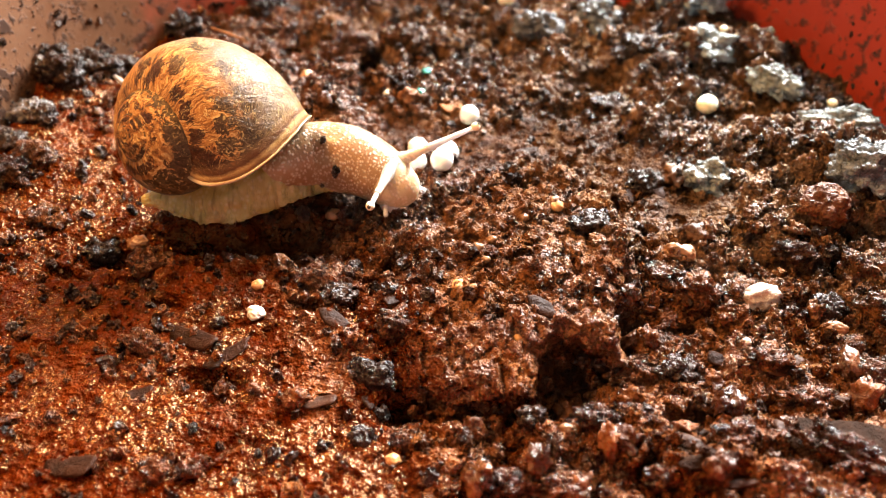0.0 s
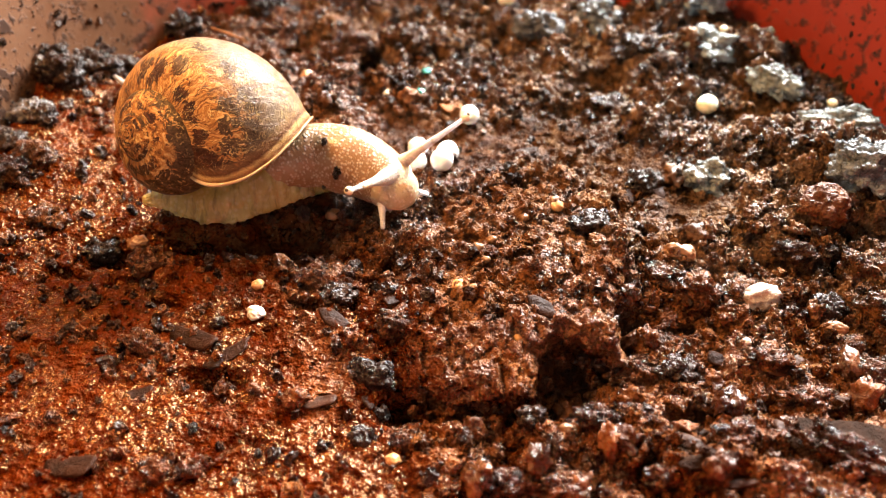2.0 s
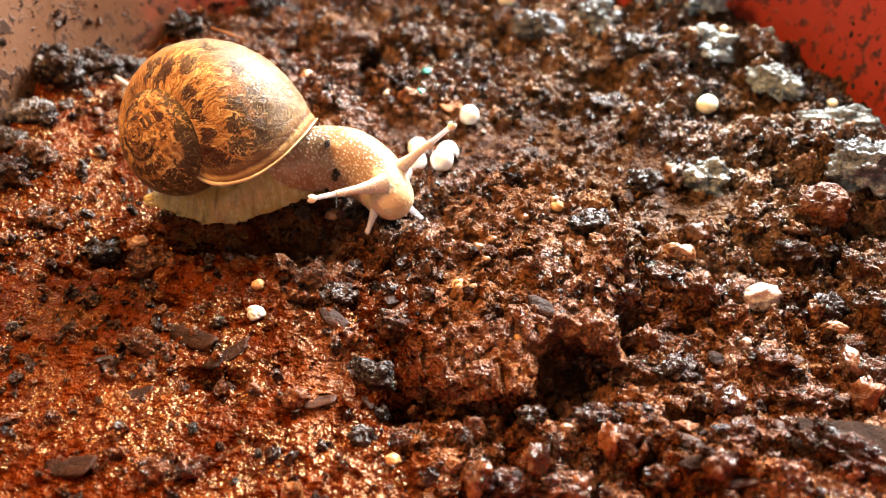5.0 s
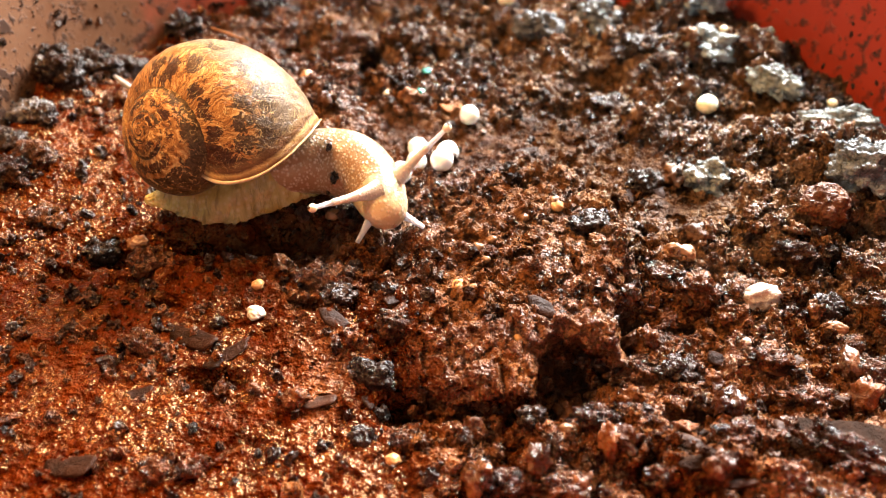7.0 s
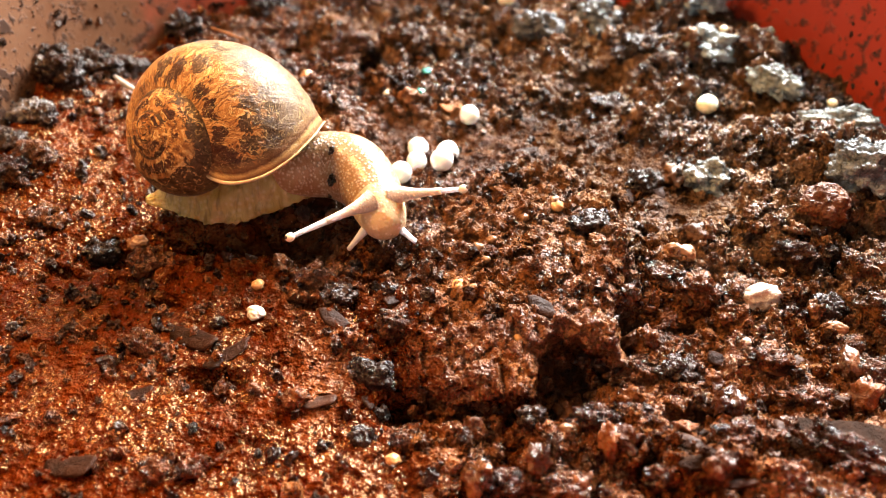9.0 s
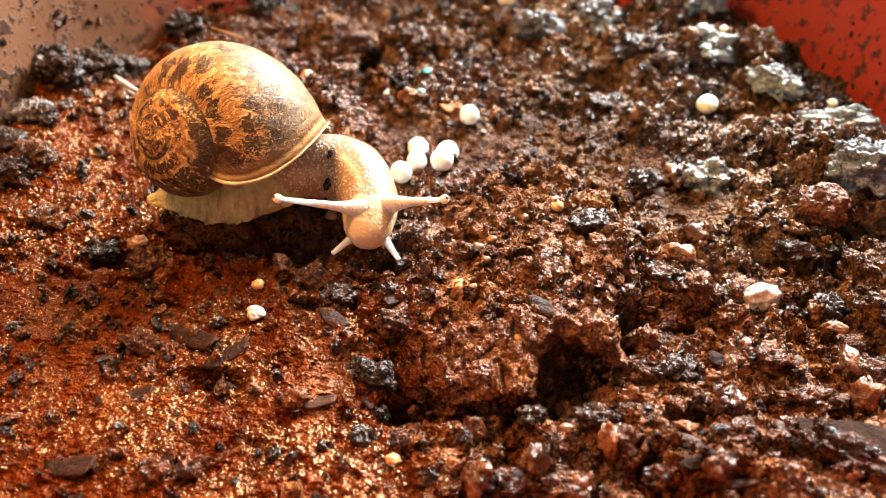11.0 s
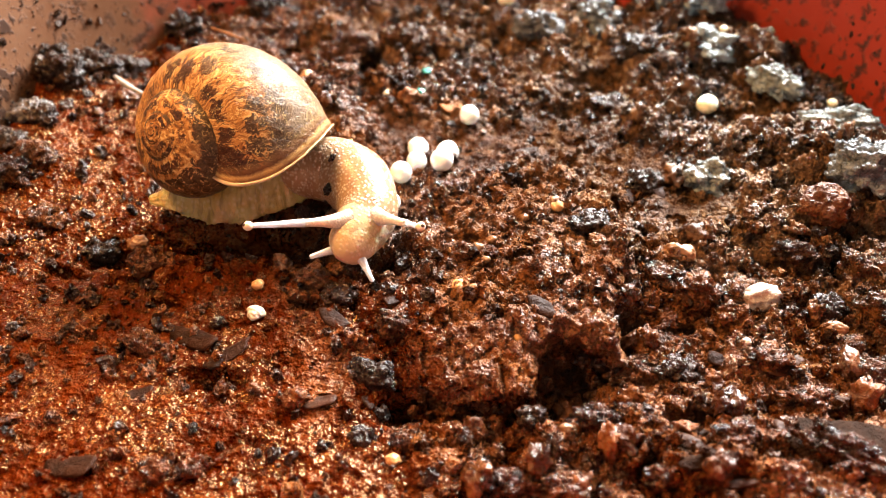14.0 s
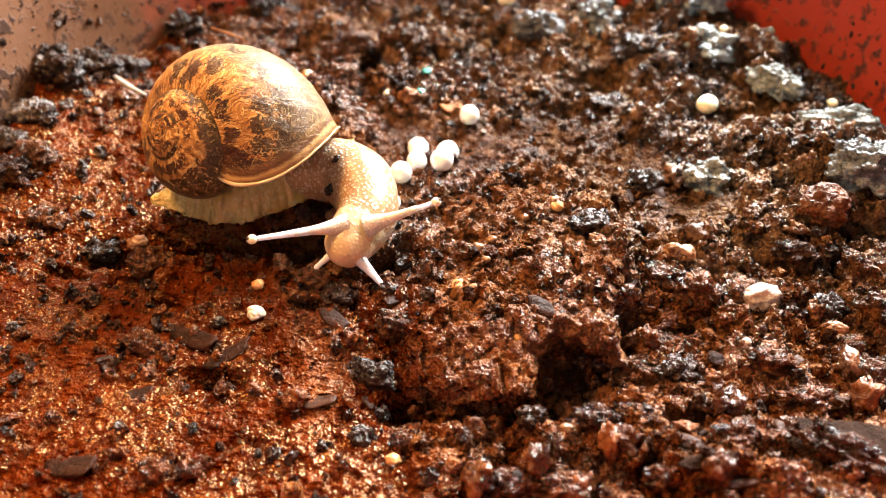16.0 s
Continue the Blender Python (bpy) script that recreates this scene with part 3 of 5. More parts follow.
HEAD = [
    (0.0, -10.3, -8.4, 6.0),
    (2.0, -10.4, -9.1, 6.0),
    (4.0, -10.5, -10.4, 6.0),
    (6.5, -11.6, -13.5, 6.0),
    (8.0, -11.7, -15.2, 6.0),
    (9.0, -11.8, -16.8, 6.0),
    (11.5, -14.2, -19.7, 6.0),
    (12.5, -14.8, -21.2, 6.0),
    (13.5, -15.5, -22.8, 6.0),
    (14.5, -15.5, -23.1, 6.0),
    (16.0, -16.1, -23.8, 6.0),
]

FAR_STALK_TIP = [
    (0.0, 4.7, -6.5, 16.6),
    (0.5, 5.2, -7.1, 16.0),
    (1.0, 4.9, -7.0, 16.5),
    (1.5, 3.9, -6.5, 17.4),
    (2.0, 3.0, -6.1, 18.2),
    (2.5, 1.3, -5.6, 19.1),
    (3.0, 0.9, -5.7, 18.9),
    (3.5, 1.1, -6.1, 18.4),
    (4.0, 2.0, -7.1, 16.8),
    (4.2, 2.4, -7.5, 16.5),
    (6.3, -2.5, -7.1, 18.9),
    (6.5, -2.1, -7.3, 18.8),
    (7.0, -0.3, -9.1, 18.1),
    (7.5, 1.2, -11.4, 16.3),
    (8.0, 1.7, -14.0, 13.9),
    (8.5, 2.1, -15.7, 13.2),
    (9.0, 2.4, -18.0, 11.8),
    (9.2, 2.0, -17.7, 12.4),
    (11.3, -1.2, -24.6, 14.3),
    (11.5, -1.4, -25.2, 14.1),
    (12.0, -2.6, -27.7, 12.4),
    (12.5, -3.4, -29.1, 10.8),
    (13.0, -4.3, -29.5, 12.8),
    (13.5, -4.7, -30.3, 12.3),
    (14.0, -4.5, -29.8, 13.6),
    (14.5, -4.6, -29.1, 15.1),
    (15.0, -4.8, -28.2, 16.4),
    (15.5, -4.5, -27.6, 16.6),
    (16.0, -2.1, -24.2, 14.0),
]

FAR_STALK_ROOT = [
    (0.0, -8.7, -6.7, 9.5),
    (4.0, -8.5, -8.4, 9.5),
    (6.5, -8.8, -10.2, 9.5),
    (9.0, -8.5, -16.6, 9.5),
    (11.5, -9.6, -19.5, 9.5),
    (13.5, -11.5, -22.1, 9.5),
    (16.0, -12.1, -24.2, 9.5),
]

NEAR_STALK_TIP = [
    (0.0, -13.2, -20.3, 10.0),
    (0.5, -14.5, -20.1, 12.3),
    (1.0, -15.0, -20.3, 12.9),
    (1.5, -15.6, -20.5, 13.2),
    (2.0, -16.5, -20.5, 13.4),
    (2.5, -17.5, -19.9, 14.5),
    (3.0, -18.8, -19.4, 14.4),
    (3.5, -20.6, -18.4, 13.4),
    (4.0, -22.3, -18.1, 10.4),
    (4.2, -22.5, -18.4, 10.3),
    (6.3, -23.8, -20.0, 10.8),
    (6.5, -23.2, -20.3, 10.1),
    (7.0, -22.6, -21.7, 10.7),
    (7.5, -23.7, -21.8, 10.4),
    (8.0, -24.5, -23.2, 10.4),
    (8.5, -25.2, -24.8, 10.1),
    (9.0, -25.8, -27.2, 9.1),
    (9.2, -25.8, -27.5, 8.8),
    (11.3, -27.8, -23.7, 15.7),
    (11.5, -28.1, -23.7, 16.3),
    (12.0, -29.4, -25.3, 15.9),
    (12.5, -31.1, -27.9, 15.1),
    (13.0, -31.0, -28.5, 14.6),
    (13.5, -31.6, -29.7, 14.3),
    (14.0, -31.4, -30.0, 13.9),
    (14.5, -31.4, -30.0, 14.3),
    (15.0, -31.5, -30.1, 14.7),
    (15.5, -31.3, -30.9, 13.9),
    (16.0, -30.7, -31.7, 12.6),
]

NEAR_STALK_ROOT = [
    (0.0, -10.4, -9.7, 9.5),
    (2.5, -11.3, -12.3, 9.5),
    (4.0, -12.0, -13.5, 9.5),
    (6.5, -13.1, -15.2, 9.5),
    (9.0, -14.2, -19.2, 9.5),
    (11.5, -16.0, -20.7, 9.5),
    (13.5, -17.6, -23.1, 9.5),
    (16.0, -18.4, -25.1, 9.5),
]

FAR_FEELER_TIP = [
    (0.0, -4.3, -9.3, 4.6),
    (1.5, -3.7, -10.1, 4.6),
    (2.5, -3.9, -10.9, 4.7),
    (3.5, -4.4, -13.3, 3.3),
    (6.5, -4.9, -17.3, 3.3),
    (7.0, -4.4, -18.1, 3.5),
    (8.0, -5.7, -20.1, 3.2),
    (9.0, -5.7, -21.7, 3.3),
    (11.5, -9.2, -26.3, 2.3),
    (12.5, -10.5, -28.5, 2.3),
    (13.5, -12.5, -30.4, 2.4),
    (14.5, -12.3, -30.5, 2.5),
    (16.0, -10.7, -30.8, 1.3),
]

FAR_FEELER_ROOT = [
    (0.0, -7.8, -7.1, 5.0),
    (4.0, -8.3, -11.3, 5.0),
    (6.5, -9.2, -14.6, 5.0),
    (9.0, -9.4, -19.1, 5.0),
    (11.5, -12.1, -22.5, 5.0),
    (13.5, -14.5, -26.8, 5.0),
    (16.0, -15.0, -27.6, 5.0),
]

NEAR_FEELER_TIP = [
    (0.0, -11.3, -13.1, 1.8),
    (1.5, -11.7, -15.4, 1.2),
    (2.5, -11.8, -16.2, 1.4),
    (3.5, -12.9, -17.1, 1.6),
    (4.0, -13.4, -17.5, 1.7),
    (6.5, -15.6, -20.2, 3.3),
    (7.0, -15.8, -20.8, 2.4),
    (8.0, -16.7, -21.5, 3.1),
    (9.0, -17.1, -23.1, 2.8),
    (11.5, -20.3, -25.2, 3.7),
    (12.5, -21.9, -25.8, 4.7),
    (13.5, -22.7, -26.9, 4.9),
    (14.5, -22.9, -27.5, 4.6),
    (16.0, -22.1, -28.6, 3.5),
]

NEAR_FEELER_ROOT = [
    (0.0, -11.4, -9.6, 4.6),
    (4.0, -12.6, -13.7, 4.6),
    (6.5, -13.6, -16.8, 4.6),
    (9.0, -14.2, -19.7, 4.6),
    (11.5, -16.4, -22.0, 4.6),
    (13.5, -18.5, -24.6, 4.6),
    (16.0, -19.1, -25.6, 4.6),
]

SHELL_SHIFT = [
    (0.0, 0.00, 0.00, 0.00, 0.00, 0.00, 0.00),
    (1.0, 0.19, -0.01, 0.01, 0.40, 0.75, 0.35),
    (2.0, 0.36, -0.03, -0.05, 0.25, 1.30, 0.90),
    (3.0, 0.64, -0.03, -0.12, -0.30, 1.65, 1.40),
    (4.0, 0.98, -0.03, -0.15, -1.10, 2.05, 2.15),
    (6.5, 1.88, 0.12, -0.18, -2.80, 3.30, 3.50),
    (7.5, 2.26, 0.25, -0.26, -3.35, 3.75, 4.05),
    (9.0, 2.77, 0.26, -0.42, -4.00, 4.40, 4.40),
    (11.5, 3.54, 0.08, -0.52, -4.65, 4.15, 3.40),
    (13.0, 3.85, 0.00, -0.60, -4.70, 3.80, 2.60),
    (14.5, 4.30, -0.08, -0.64, -5.05, 3.68, 2.25),
    (16.0, 5.10, -0.32, -0.64, -6.05, 3.72, 1.45),
]

FOOT_SHIFT = [
    (0.0, 0.00, 0.00, 0.00),
    (4.0, 0.41, 0.00, 0.00),
    (6.5, 0.56, 0.00, 0.00),
    (9.0, 0.87, 0.00, 0.00),
    (11.5, 1.12, 0.00, 0.00),
    (14.0, 1.43, 0.00, 0.00),
    (16.0, 1.73, 0.00, 0.00),
]


# the great clod in the middle: x, y, reach along x and y, height
CLOD_SLABS = [(9.5, -35.0, 17.0, 17.0, 6.4), (13.5, -12.5, 11.5, 11.0, 5.6), (20.5, -25.0, 8.5, 15.0, 7.2)]


def great_clod(x, y):
    """Height of the great clod, a broad slab that slopes to the front and breaks off there, and its share from 0 to 1."""
    wx = x + 5.0 * value_noise(x / 8, y / 8, 41) + 1.4 * value_noise(x / 2.7, y / 2.7, 42)
    wy = y + 5.0 * value_noise(x / 8, y / 8, 43) + 1.4 * value_noise(x / 2.7, y / 2.7, 44)
    z, share = 0 * x, 0 * x
    for a, b, rx, ry, h in CLOD_SLABS:
        q = (np.abs(wx - a) / rx) ** 3 + (np.abs(wy - b) / ry) ** 3
        edge = 0.07 + 0.28 * soft(-(x - a + 5), 3)
        piece = soft(0.9 - q, edge)
        z, share = np.maximum(z, h * piece), np.maximum(share, piece)
    # a bite out of its corner, where the cave opens
    bite = soft(1 - ((wx - 19.0) / 7.5) ** 2 - ((wy + 50.0) / 7.0) ** 2, 0.12)
    share = share * (1 - bite)
    z = z * (1 - bite) - share * np.clip(-(y + 40), 0, 14) * 0.24
    return z + share * 0.05 * (x - 8), share


def relief(x, y):
    z = great_clod(x, y)[0]
    for a, b, h, rx, ry in MOUNDS + HOLLOWS:
        z = z + h * np.exp(-((x - a) / rx) ** 2 - ((y - b) / ry) ** 2)
    for a, b, h, rx, ry in PITS:
        z = z - h * np.exp(-(np.abs(x - a) / rx) ** 4 - (np.abs(y - b) / ry) ** 4)
    return z


def soft(value, edge):
    return 1 / (1 + np.exp(-value / edge))


def smeared(x, y, spots):
    """How far the soil is smeared smooth, from 0 to 1."""
    out = np.zeros_like(x)
    for a, c, rx, ry in spots:
        out = np.maximum(out, np.exp(-((x - a) / rx) ** 4 - ((y - c) / ry) ** 4))
    return out


def soil_height(x, y):
    z = relief(x, y)
    wx = x + 2.2 * value_noise(x / 3.1, y / 3.1, 5) + 0.9 * value_noise(x / 1.1, y / 1.1, 6)
    wy = y + 2.2 * value_noise(x / 3.1, y / 3.1, 7) + 0.9 * value_noise(x / 1.1, y / 1.1, 8)
    # smoother mud towards the near left and round the eggs, crumbly soil elsewhere
    mud = soft(-(x + 0.55 * y + 37 + 26 * value_noise(x / 14, y / 14, 3)), 7)
    calm = np.maximum(smeared(x, y, CALM[:4]), 0.8 * smeared(x, y, CALM[4:]))
    rough = (1 - 0.82 * mud) * (1 - 0.76 * calm) * (1 - 0.3 * soft(-(y + 42), 6))
    slab = great_clod(x, y)[1]
    z = z + (2.6 * value_noise(x / 17, y / 17, 1) + 2.0 * value_noise(x / 7, y / 7, 2) + 0.6) * rough * (1 - 0.5 * slab)
    z = z + rough * (0.8 - 0.6 * slab) * crumbs(wx, wy, 10, 11, 0.42, 0.9, 0.6)
    z = z + rough * (0.85 - 0.55 * slab) * crumbs(wx, wy, 5.2, 31, 0.5, 1.0, 0.7)
    z = z + (0.14 + 0.86 * rough) * crumbs(wx, wy, 2.6, 51, 0.55, 1.0, 0.7)
    fx, fy = x + 0.35 * value_noise(x / 0.5, y / 0.5, 15), y + 0.35 * value_noise(x / 0.5, y / 0.5, 16)
    z = z + (0.35 + 0.5 * rough) * crumbs(fx, fy, 1.3, 71, 0.75, 1.1, 0.7)
    z = z + (0.3 + 0.7 * rough) * crumbs(fx, fy, 0.75, 91, 0.8, 1.2, 0.6)
    z = z + 0.2 * value_noise(x / 0.5, y / 0.5, 17)
    # pits between the lumps
    pit = value_noise(x / 9, y / 9, 21) + 0.6 * value_noise(x / 3.5, y / 3.5, 22)
    gap = value_noise(x / 2.6, y / 2.6, 23) + 0.5 * value_noise(x / 1.1, y / 1.1, 24)
    return z - 1.5 - 3.2 * rough * (1 - 0.7 * slab) * soft(pit - 0.25, 0.025) - 1.3 * (0.3 + 0.7 * rough) * soft(gap - 0.2, 0.025)


STEP, REACH = 0.22, 97.0
axis = np.arange(-REACH - 1, REACH + 1 + STEP / 2, STEP)
GX, GY = np.meshgrid(axis, axis, indexing="xy")
GZ = soil_height(GX, GY)


def ground(x, y):
    """Height of the soil, in millimetres."""
    i, j = int((y - axis[0]) / STEP), int((x - axis[0]) / STEP)
    return float(GZ[max(0, i - 2):i + 3, max(0, j - 2):j + 3].mean())


def build_soil():
    n = len(axis)
    faces = grid_faces(n, n)
    inside = ((GX - 1.5) ** 2 + (GY + 4) ** 2 < 95 ** 2).ravel()
    faces = faces[inside[faces].all(axis=1)]
    used = np.unique(faces)
    back = np.zeros(n * n, dtype=np.int64)
    back[used] = np.arange(len(used))
    # the front of the great clod hangs over its foot
    lean = great_clod(GX, GY)[1] * soft(-(GY + 36), 4) * (1 + 0.9 * value_noise(GX / 5, GY / 5, 45))
    # steep faces are broken up sideways
    slope = np.gradient(GZ, STEP)
    steep = soft(np.hypot(*slope) - 1.6, 0.25)
    u, v = GX + 0.7 * GZ, GZ + 0.4 * GY
    aside = steep * (1.5 * value_noise(u / 2.2, v / 1.8, 46) + 1.0 * value_noise(u / 0.9, v / 0.8, 47))
    ahead = steep * (1.8 * value_noise(u / 2.0, v / 1.7, 48) + 1.2 * value_noise(u / 0.8, v / 0.7, 49))
    # and the caves reach in under it
    front = great_clod(GX, GY)[1]
    cave = sum(np.exp(-(np.abs(GX - a) / rx) ** 4 - (np.abs(GY - b - 1) / (ry + 1)) ** 4) for a, b, _, rx, ry in PITS[:4] if b < -45)
    ahead = ahead + 7.0 * np.clip(cave, 0, 1) * (1 - front) * soft(GY + 51, 1.2)
    verts = np.stack([GX + aside, GY - 4.0 * lean + ahead, GZ], -1).reshape(-1, 3)[used] * MM
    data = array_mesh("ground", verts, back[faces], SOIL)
    data.attributes.new("smear", "FLOAT", "POINT").data.foreach_set("value", smeared(GX, GY, CALM[:4]).ravel()[used].astype(np.float32))
    ob = new("ground", data)
    return tagged(ob, "wet crumbly red-brown soil filling the pot", "soil", kind="structure")


def build_pot():
    """A round plastic pot: inner wall, rolled rim, outer wall and base."""
    pot = tagged(new("plant_pot"), "red-brown plastic plant pot with soil-spattered inner wall", "plant pot")
    pot.matrix_world = pose(0.0015, -0.004, -0.062)
    lift = 62.0

    def lathe(name, profile, label="", n=192):
        a = np.linspace(0, 2 * np.pi, n, endpoint=False)
        verts = [[r * np.cos(t), r * np.sin(t), z + lift] for r, z in profile for t in a]
        ob = new(name, array_mesh(name, np.array(verts) * MM, grid_faces(len(profile), n, True), POT))
        ob.parent = pot
        return tagged(ob, label) if label else ob

    lathe("wall", [(0.5, -57), (76, -57), (79, -55), (87, -30), (93, -4), (94, 4), (97.3, 22), (97.7, 24.2), (98.9, 25),
                   (100.5, 25), (101.5, 24), (101.3, 21), (98, 2), (83, -56), (81, -61), (79, -62), (0.5, -62)])
    lathe("rim", [(100.9, 25.0), (102.9, 25.2), (104.3, 24.0), (104.3, 16), (103.1, 15.2), (100.3, 15.2)], "rolled rim")


def blob(rx, ry, rz, seed, rough=0.22, level=3, sharp=1.0):
    """A lump with knobbly, broken faces, in millimetres."""
    bm = bmesh.new()
    bmesh.ops.create_icosphere(bm, subdivisions=level, radius=1.0)
    off = Vector((seed * 3.7, seed * 1.9, seed * 5.3))
    small = 1.0 / max(rx, ry)
    for v in bm.verts:
        p = v.co.copy()
        n = noise.noise(p * 1.4 + off) * rough * 1.5
        n += noise.noise(p * 3.1 + off) * rough * 0.9
        cell = noise.voronoi(p * 2.6 + off)[0]
        n += (0.35 - cell[0]) * rough * sharp
        if level > 3:
            cell = noise.voronoi(p * 7.0 + off)[0]
            n += (0.3 - cell[0]) * rough * 0.55 * sharp
            n += noise.noise(p * 16 + off) * rough * 0.16
        if level > 4:
            cell = noise.voronoi(p * 15.0 + off)[0]
            n += (0.3 - cell[0]) * rough * 0.3 * sharp
        p *= 1 + n
        v.co = Vector((p.x * rx, p.y * ry, p.z * rz)) * MM
    return bm


# x, y of the clods that get the painted sheen
SHEENY = ((75.9, -6.4), (79.8, 15.3), (70.0, 28.3), (36.8, 59.8), (21.5, 54.9), (57.0, 40.4), (-84.8, 17.2), (50.1, -0.3), (60.5, 55.5), (50.5, 59.5), (76.9, 11.2))


def build_clods():
    k = 0
    for rows, label in ((BIG_CLODS, "large wet clod of crumbly brown soil"), (MIDDLE_CLODS, "glossy wet clod of dark brown soil"),
                        (NEAR_CLODS, "small wet lump of red-brown soil"), (FAR_CLODS, "wet lump of dark soil by the pot wall")):
        for x, y, rx, ry, high, turn in rows:
            k += 1
            big = max(rx, ry)
            sheeny = any(math.hypot(x - p, y - q) < 3 for p, q in SHEENY)
            mat = REDCLOD if math.hypot(x - 65.5, y + 14.6) < 1 else GREYCLOD if sheeny else (CHARRED if x < -73 and y > 5 or k % 4 == 3 and big < 6 else CLOD)
            ob = mesh_object("soil_clod", blob(rx, ry, 0.5 * (rx + ry) * high, k, 0.16 if mat == REDCLOD else 0.3, 6 if big > 9 else 5 if big > 4.5 else 4, 1.2), mat)
            rz = 0.5 * (rx + ry) * high
            ob.matrix_world = pose(x * MM, y * MM, (relief(x, y) + (0.5 if sheeny else 0.05) * rz) * MM if big > 6 else (ground(x, y) + 0.25 * rz) * MM, (k * 37) % 17 - 8, (k * 53) % 19 - 9, turn + (k * 71) % 40 - 20)
            tagged(ob, label, "soil clod", "clods on the soil")


def build_stones():
    kinds = ((CREAM, "small cream-coloured stone lying on wet soil"), (AMBER, "amber-brown grain of grit on the soil"),
             (QUARTZ, "white and rust wet quartz stone on the soil"), (GRIT, "rounded brown grit pebble on the soil"))
    for k, (x, y, rx, ry, high, kind) in enumerate(STONES):
        mat, label = kinds[int(kind)]
        ob = mesh_object("pebble", blob(rx, ry, 0.5 * (rx + ry) * high, 200 + k, 0.13 if mat == QUARTZ else 0.2, 4 if rx > 1.5 else 3, 0.8), mat)
        ob.matrix_world = pose(x * MM, y * MM, (ground(x, y) + 0.3 * ry) * MM, 0, 0, (k * 47) % 60 - 30)
        tagged(ob, label, "pebble", "pebbles on the soil")


def chip_mesh(rx, ry, thick, seed):
    """A flat, bent splinter of bark with a broken outline."""
    bm = bmesh.new()
    n, rings = 22, 5
    rows = []
    off = Vector((seed * 2.3, seed * 4.1, 0))
    for side in (1, -1):
        for r in range(rings + 1):
            q = r / rings
            ring = []
            for i in range(n):
                a = 2 * math.pi * i / n
                edge = 1 + 0.28 * noise.noise(Vector((math.cos(a) * 1.7, math.sin(a) * 1.7, seed)))
                ca, sa = math.cos(a), math.sin(a)
                sq = (abs(ca) ** 3 + abs(sa) ** 3) ** (-1 / 3)
                x, y = rx * ca * sq * q * edge, ry * sa * sq * q * edge
                z = side * thick * (1 - 0.6 * q ** 4) + 0.09 * rx * (x / rx) ** 2 - 0.12 * ry * (y / ry) ** 2
                z += 0.16 * thick * noise.noise(Vector((x * 0.7, y * 2.6, seed)) + off) * 3
                ring.append(bm.verts.new(Vector((x, y, z)) * MM))
            rows.append(ring)
    for block in (rows[:rings + 1], rows[rings + 1:]):
        for a, b in zip(block, block[1:]):
            for i in range(n):
                bm.faces.new((a[i], a[(i + 1) % n], b[(i + 1) % n], b[i]))
    a, b = rows[rings], rows[-1]
    for i in range(n):
        bm.faces.new((a[i], a[(i + 1) % n], b[(i + 1) % n], b[i]))
    bmesh.ops.remove_doubles(bm, verts=bm.verts, dist=1e-6)
    bmesh.ops.recalc_face_normals(bm, faces=bm.faces)
    return bm


def build_chips():
    kinds = ((BARK, "flat brown chip of wet bark on the soil"), (SLATE, "dark glossy splinter of wet bark"), (HUSK, "curled dry tan husk beside an egg"), (SHALE, "flat slab of wet grey-brown slate in the soil"))
    for k, (x, y, rx, ry, turn, kind) in enumerate(CHIPS):
        mat, label = kinds[int(kind)]
        ob = mesh_object("bark_chip", chip_mesh(rx, ry, 0.16 + 0.05 * ry, k + 1), mat)
        ob.matrix_world = pose(x * MM, y * MM, (ground(x, y) + 0.25) * MM, (k * 29) % 21 - 6, (k * 43) % 21 - 10, turn)
        tagged(ob, label, "bark chip", "bark chips on the soil")


def build_eggs():
    for k, (x, y, r) in enumerate(EGGS):
        old = k >= 7
        bm = bmesh.new()
        bmesh.ops.create_uvsphere(bm, u_segments=32, v_segments=20, radius=1.0)
        stretch = 1.15 if old else 1.0
        r = r * 0.88 if old else r
        for v in bm.verts:
            d = 1 + 0.02 * noise.noise(v.co * 1.6 + Vector((k * 3.1, 0, 0)))
            v.co = Vector((v.co.x * r * stretch, v.co.y * r, v.co.z * r * (0.82 if old else 1.0))) * d * MM
        ob = mesh_object("snail_egg", bm, OLDEGG if old else EGG)
        ob.matrix_world = pose(x * MM, y * MM, (ground(x, y) + r * 0.9) * MM, 0, 0, 8 * k)
        tagged(ob, "yellowed oval snail egg lying on the soil" if old else "round glossy white snail egg on wet soil", "egg", "snail eggs")


def tube(name, points, radii, mat, n=10):
    """A bent round stalk through points, in millimetres."""
    pts = [Vector(p) for p in points]
    line, rad = [], []
    for i in range(len(pts) - 1):
        p0, p1, p2, p3 = pts[max(i - 1, 0)], pts[i], pts[i + 1], pts[min(i + 2, len(pts) - 1)]
        for s in range(8):
            u = s / 8
            line.append(0.5 * (2 * p1 + (p2 - p0) * u + (2 * p0 - 5 * p1 + 4 * p2 - p3) * u * u + (3 * p1 - p0 - 3 * p2 + p3) * u ** 3))
            rad.append(radii[i] * (1 - u) + radii[i + 1] * u)
    line.append(pts[-1])
    rad.append(radii[-1])
    verts = []
    for i, p in enumerate(line):
        d = (line[min(i + 1, len(line) - 1)] - line[max(i - 1, 0)]).normalized()
        a = d.cross(Vector((0.1, 0.2, 1))).normalized()
        b = d.cross(a)
        for j in range(n):
            t = 2 * math.pi * j / n
            verts.append((p + rad[i] * (a * math.cos(t) + b * math.sin(t))) * MM)
    return array_mesh(name, verts, grid_faces(len(line), n, True), mat)


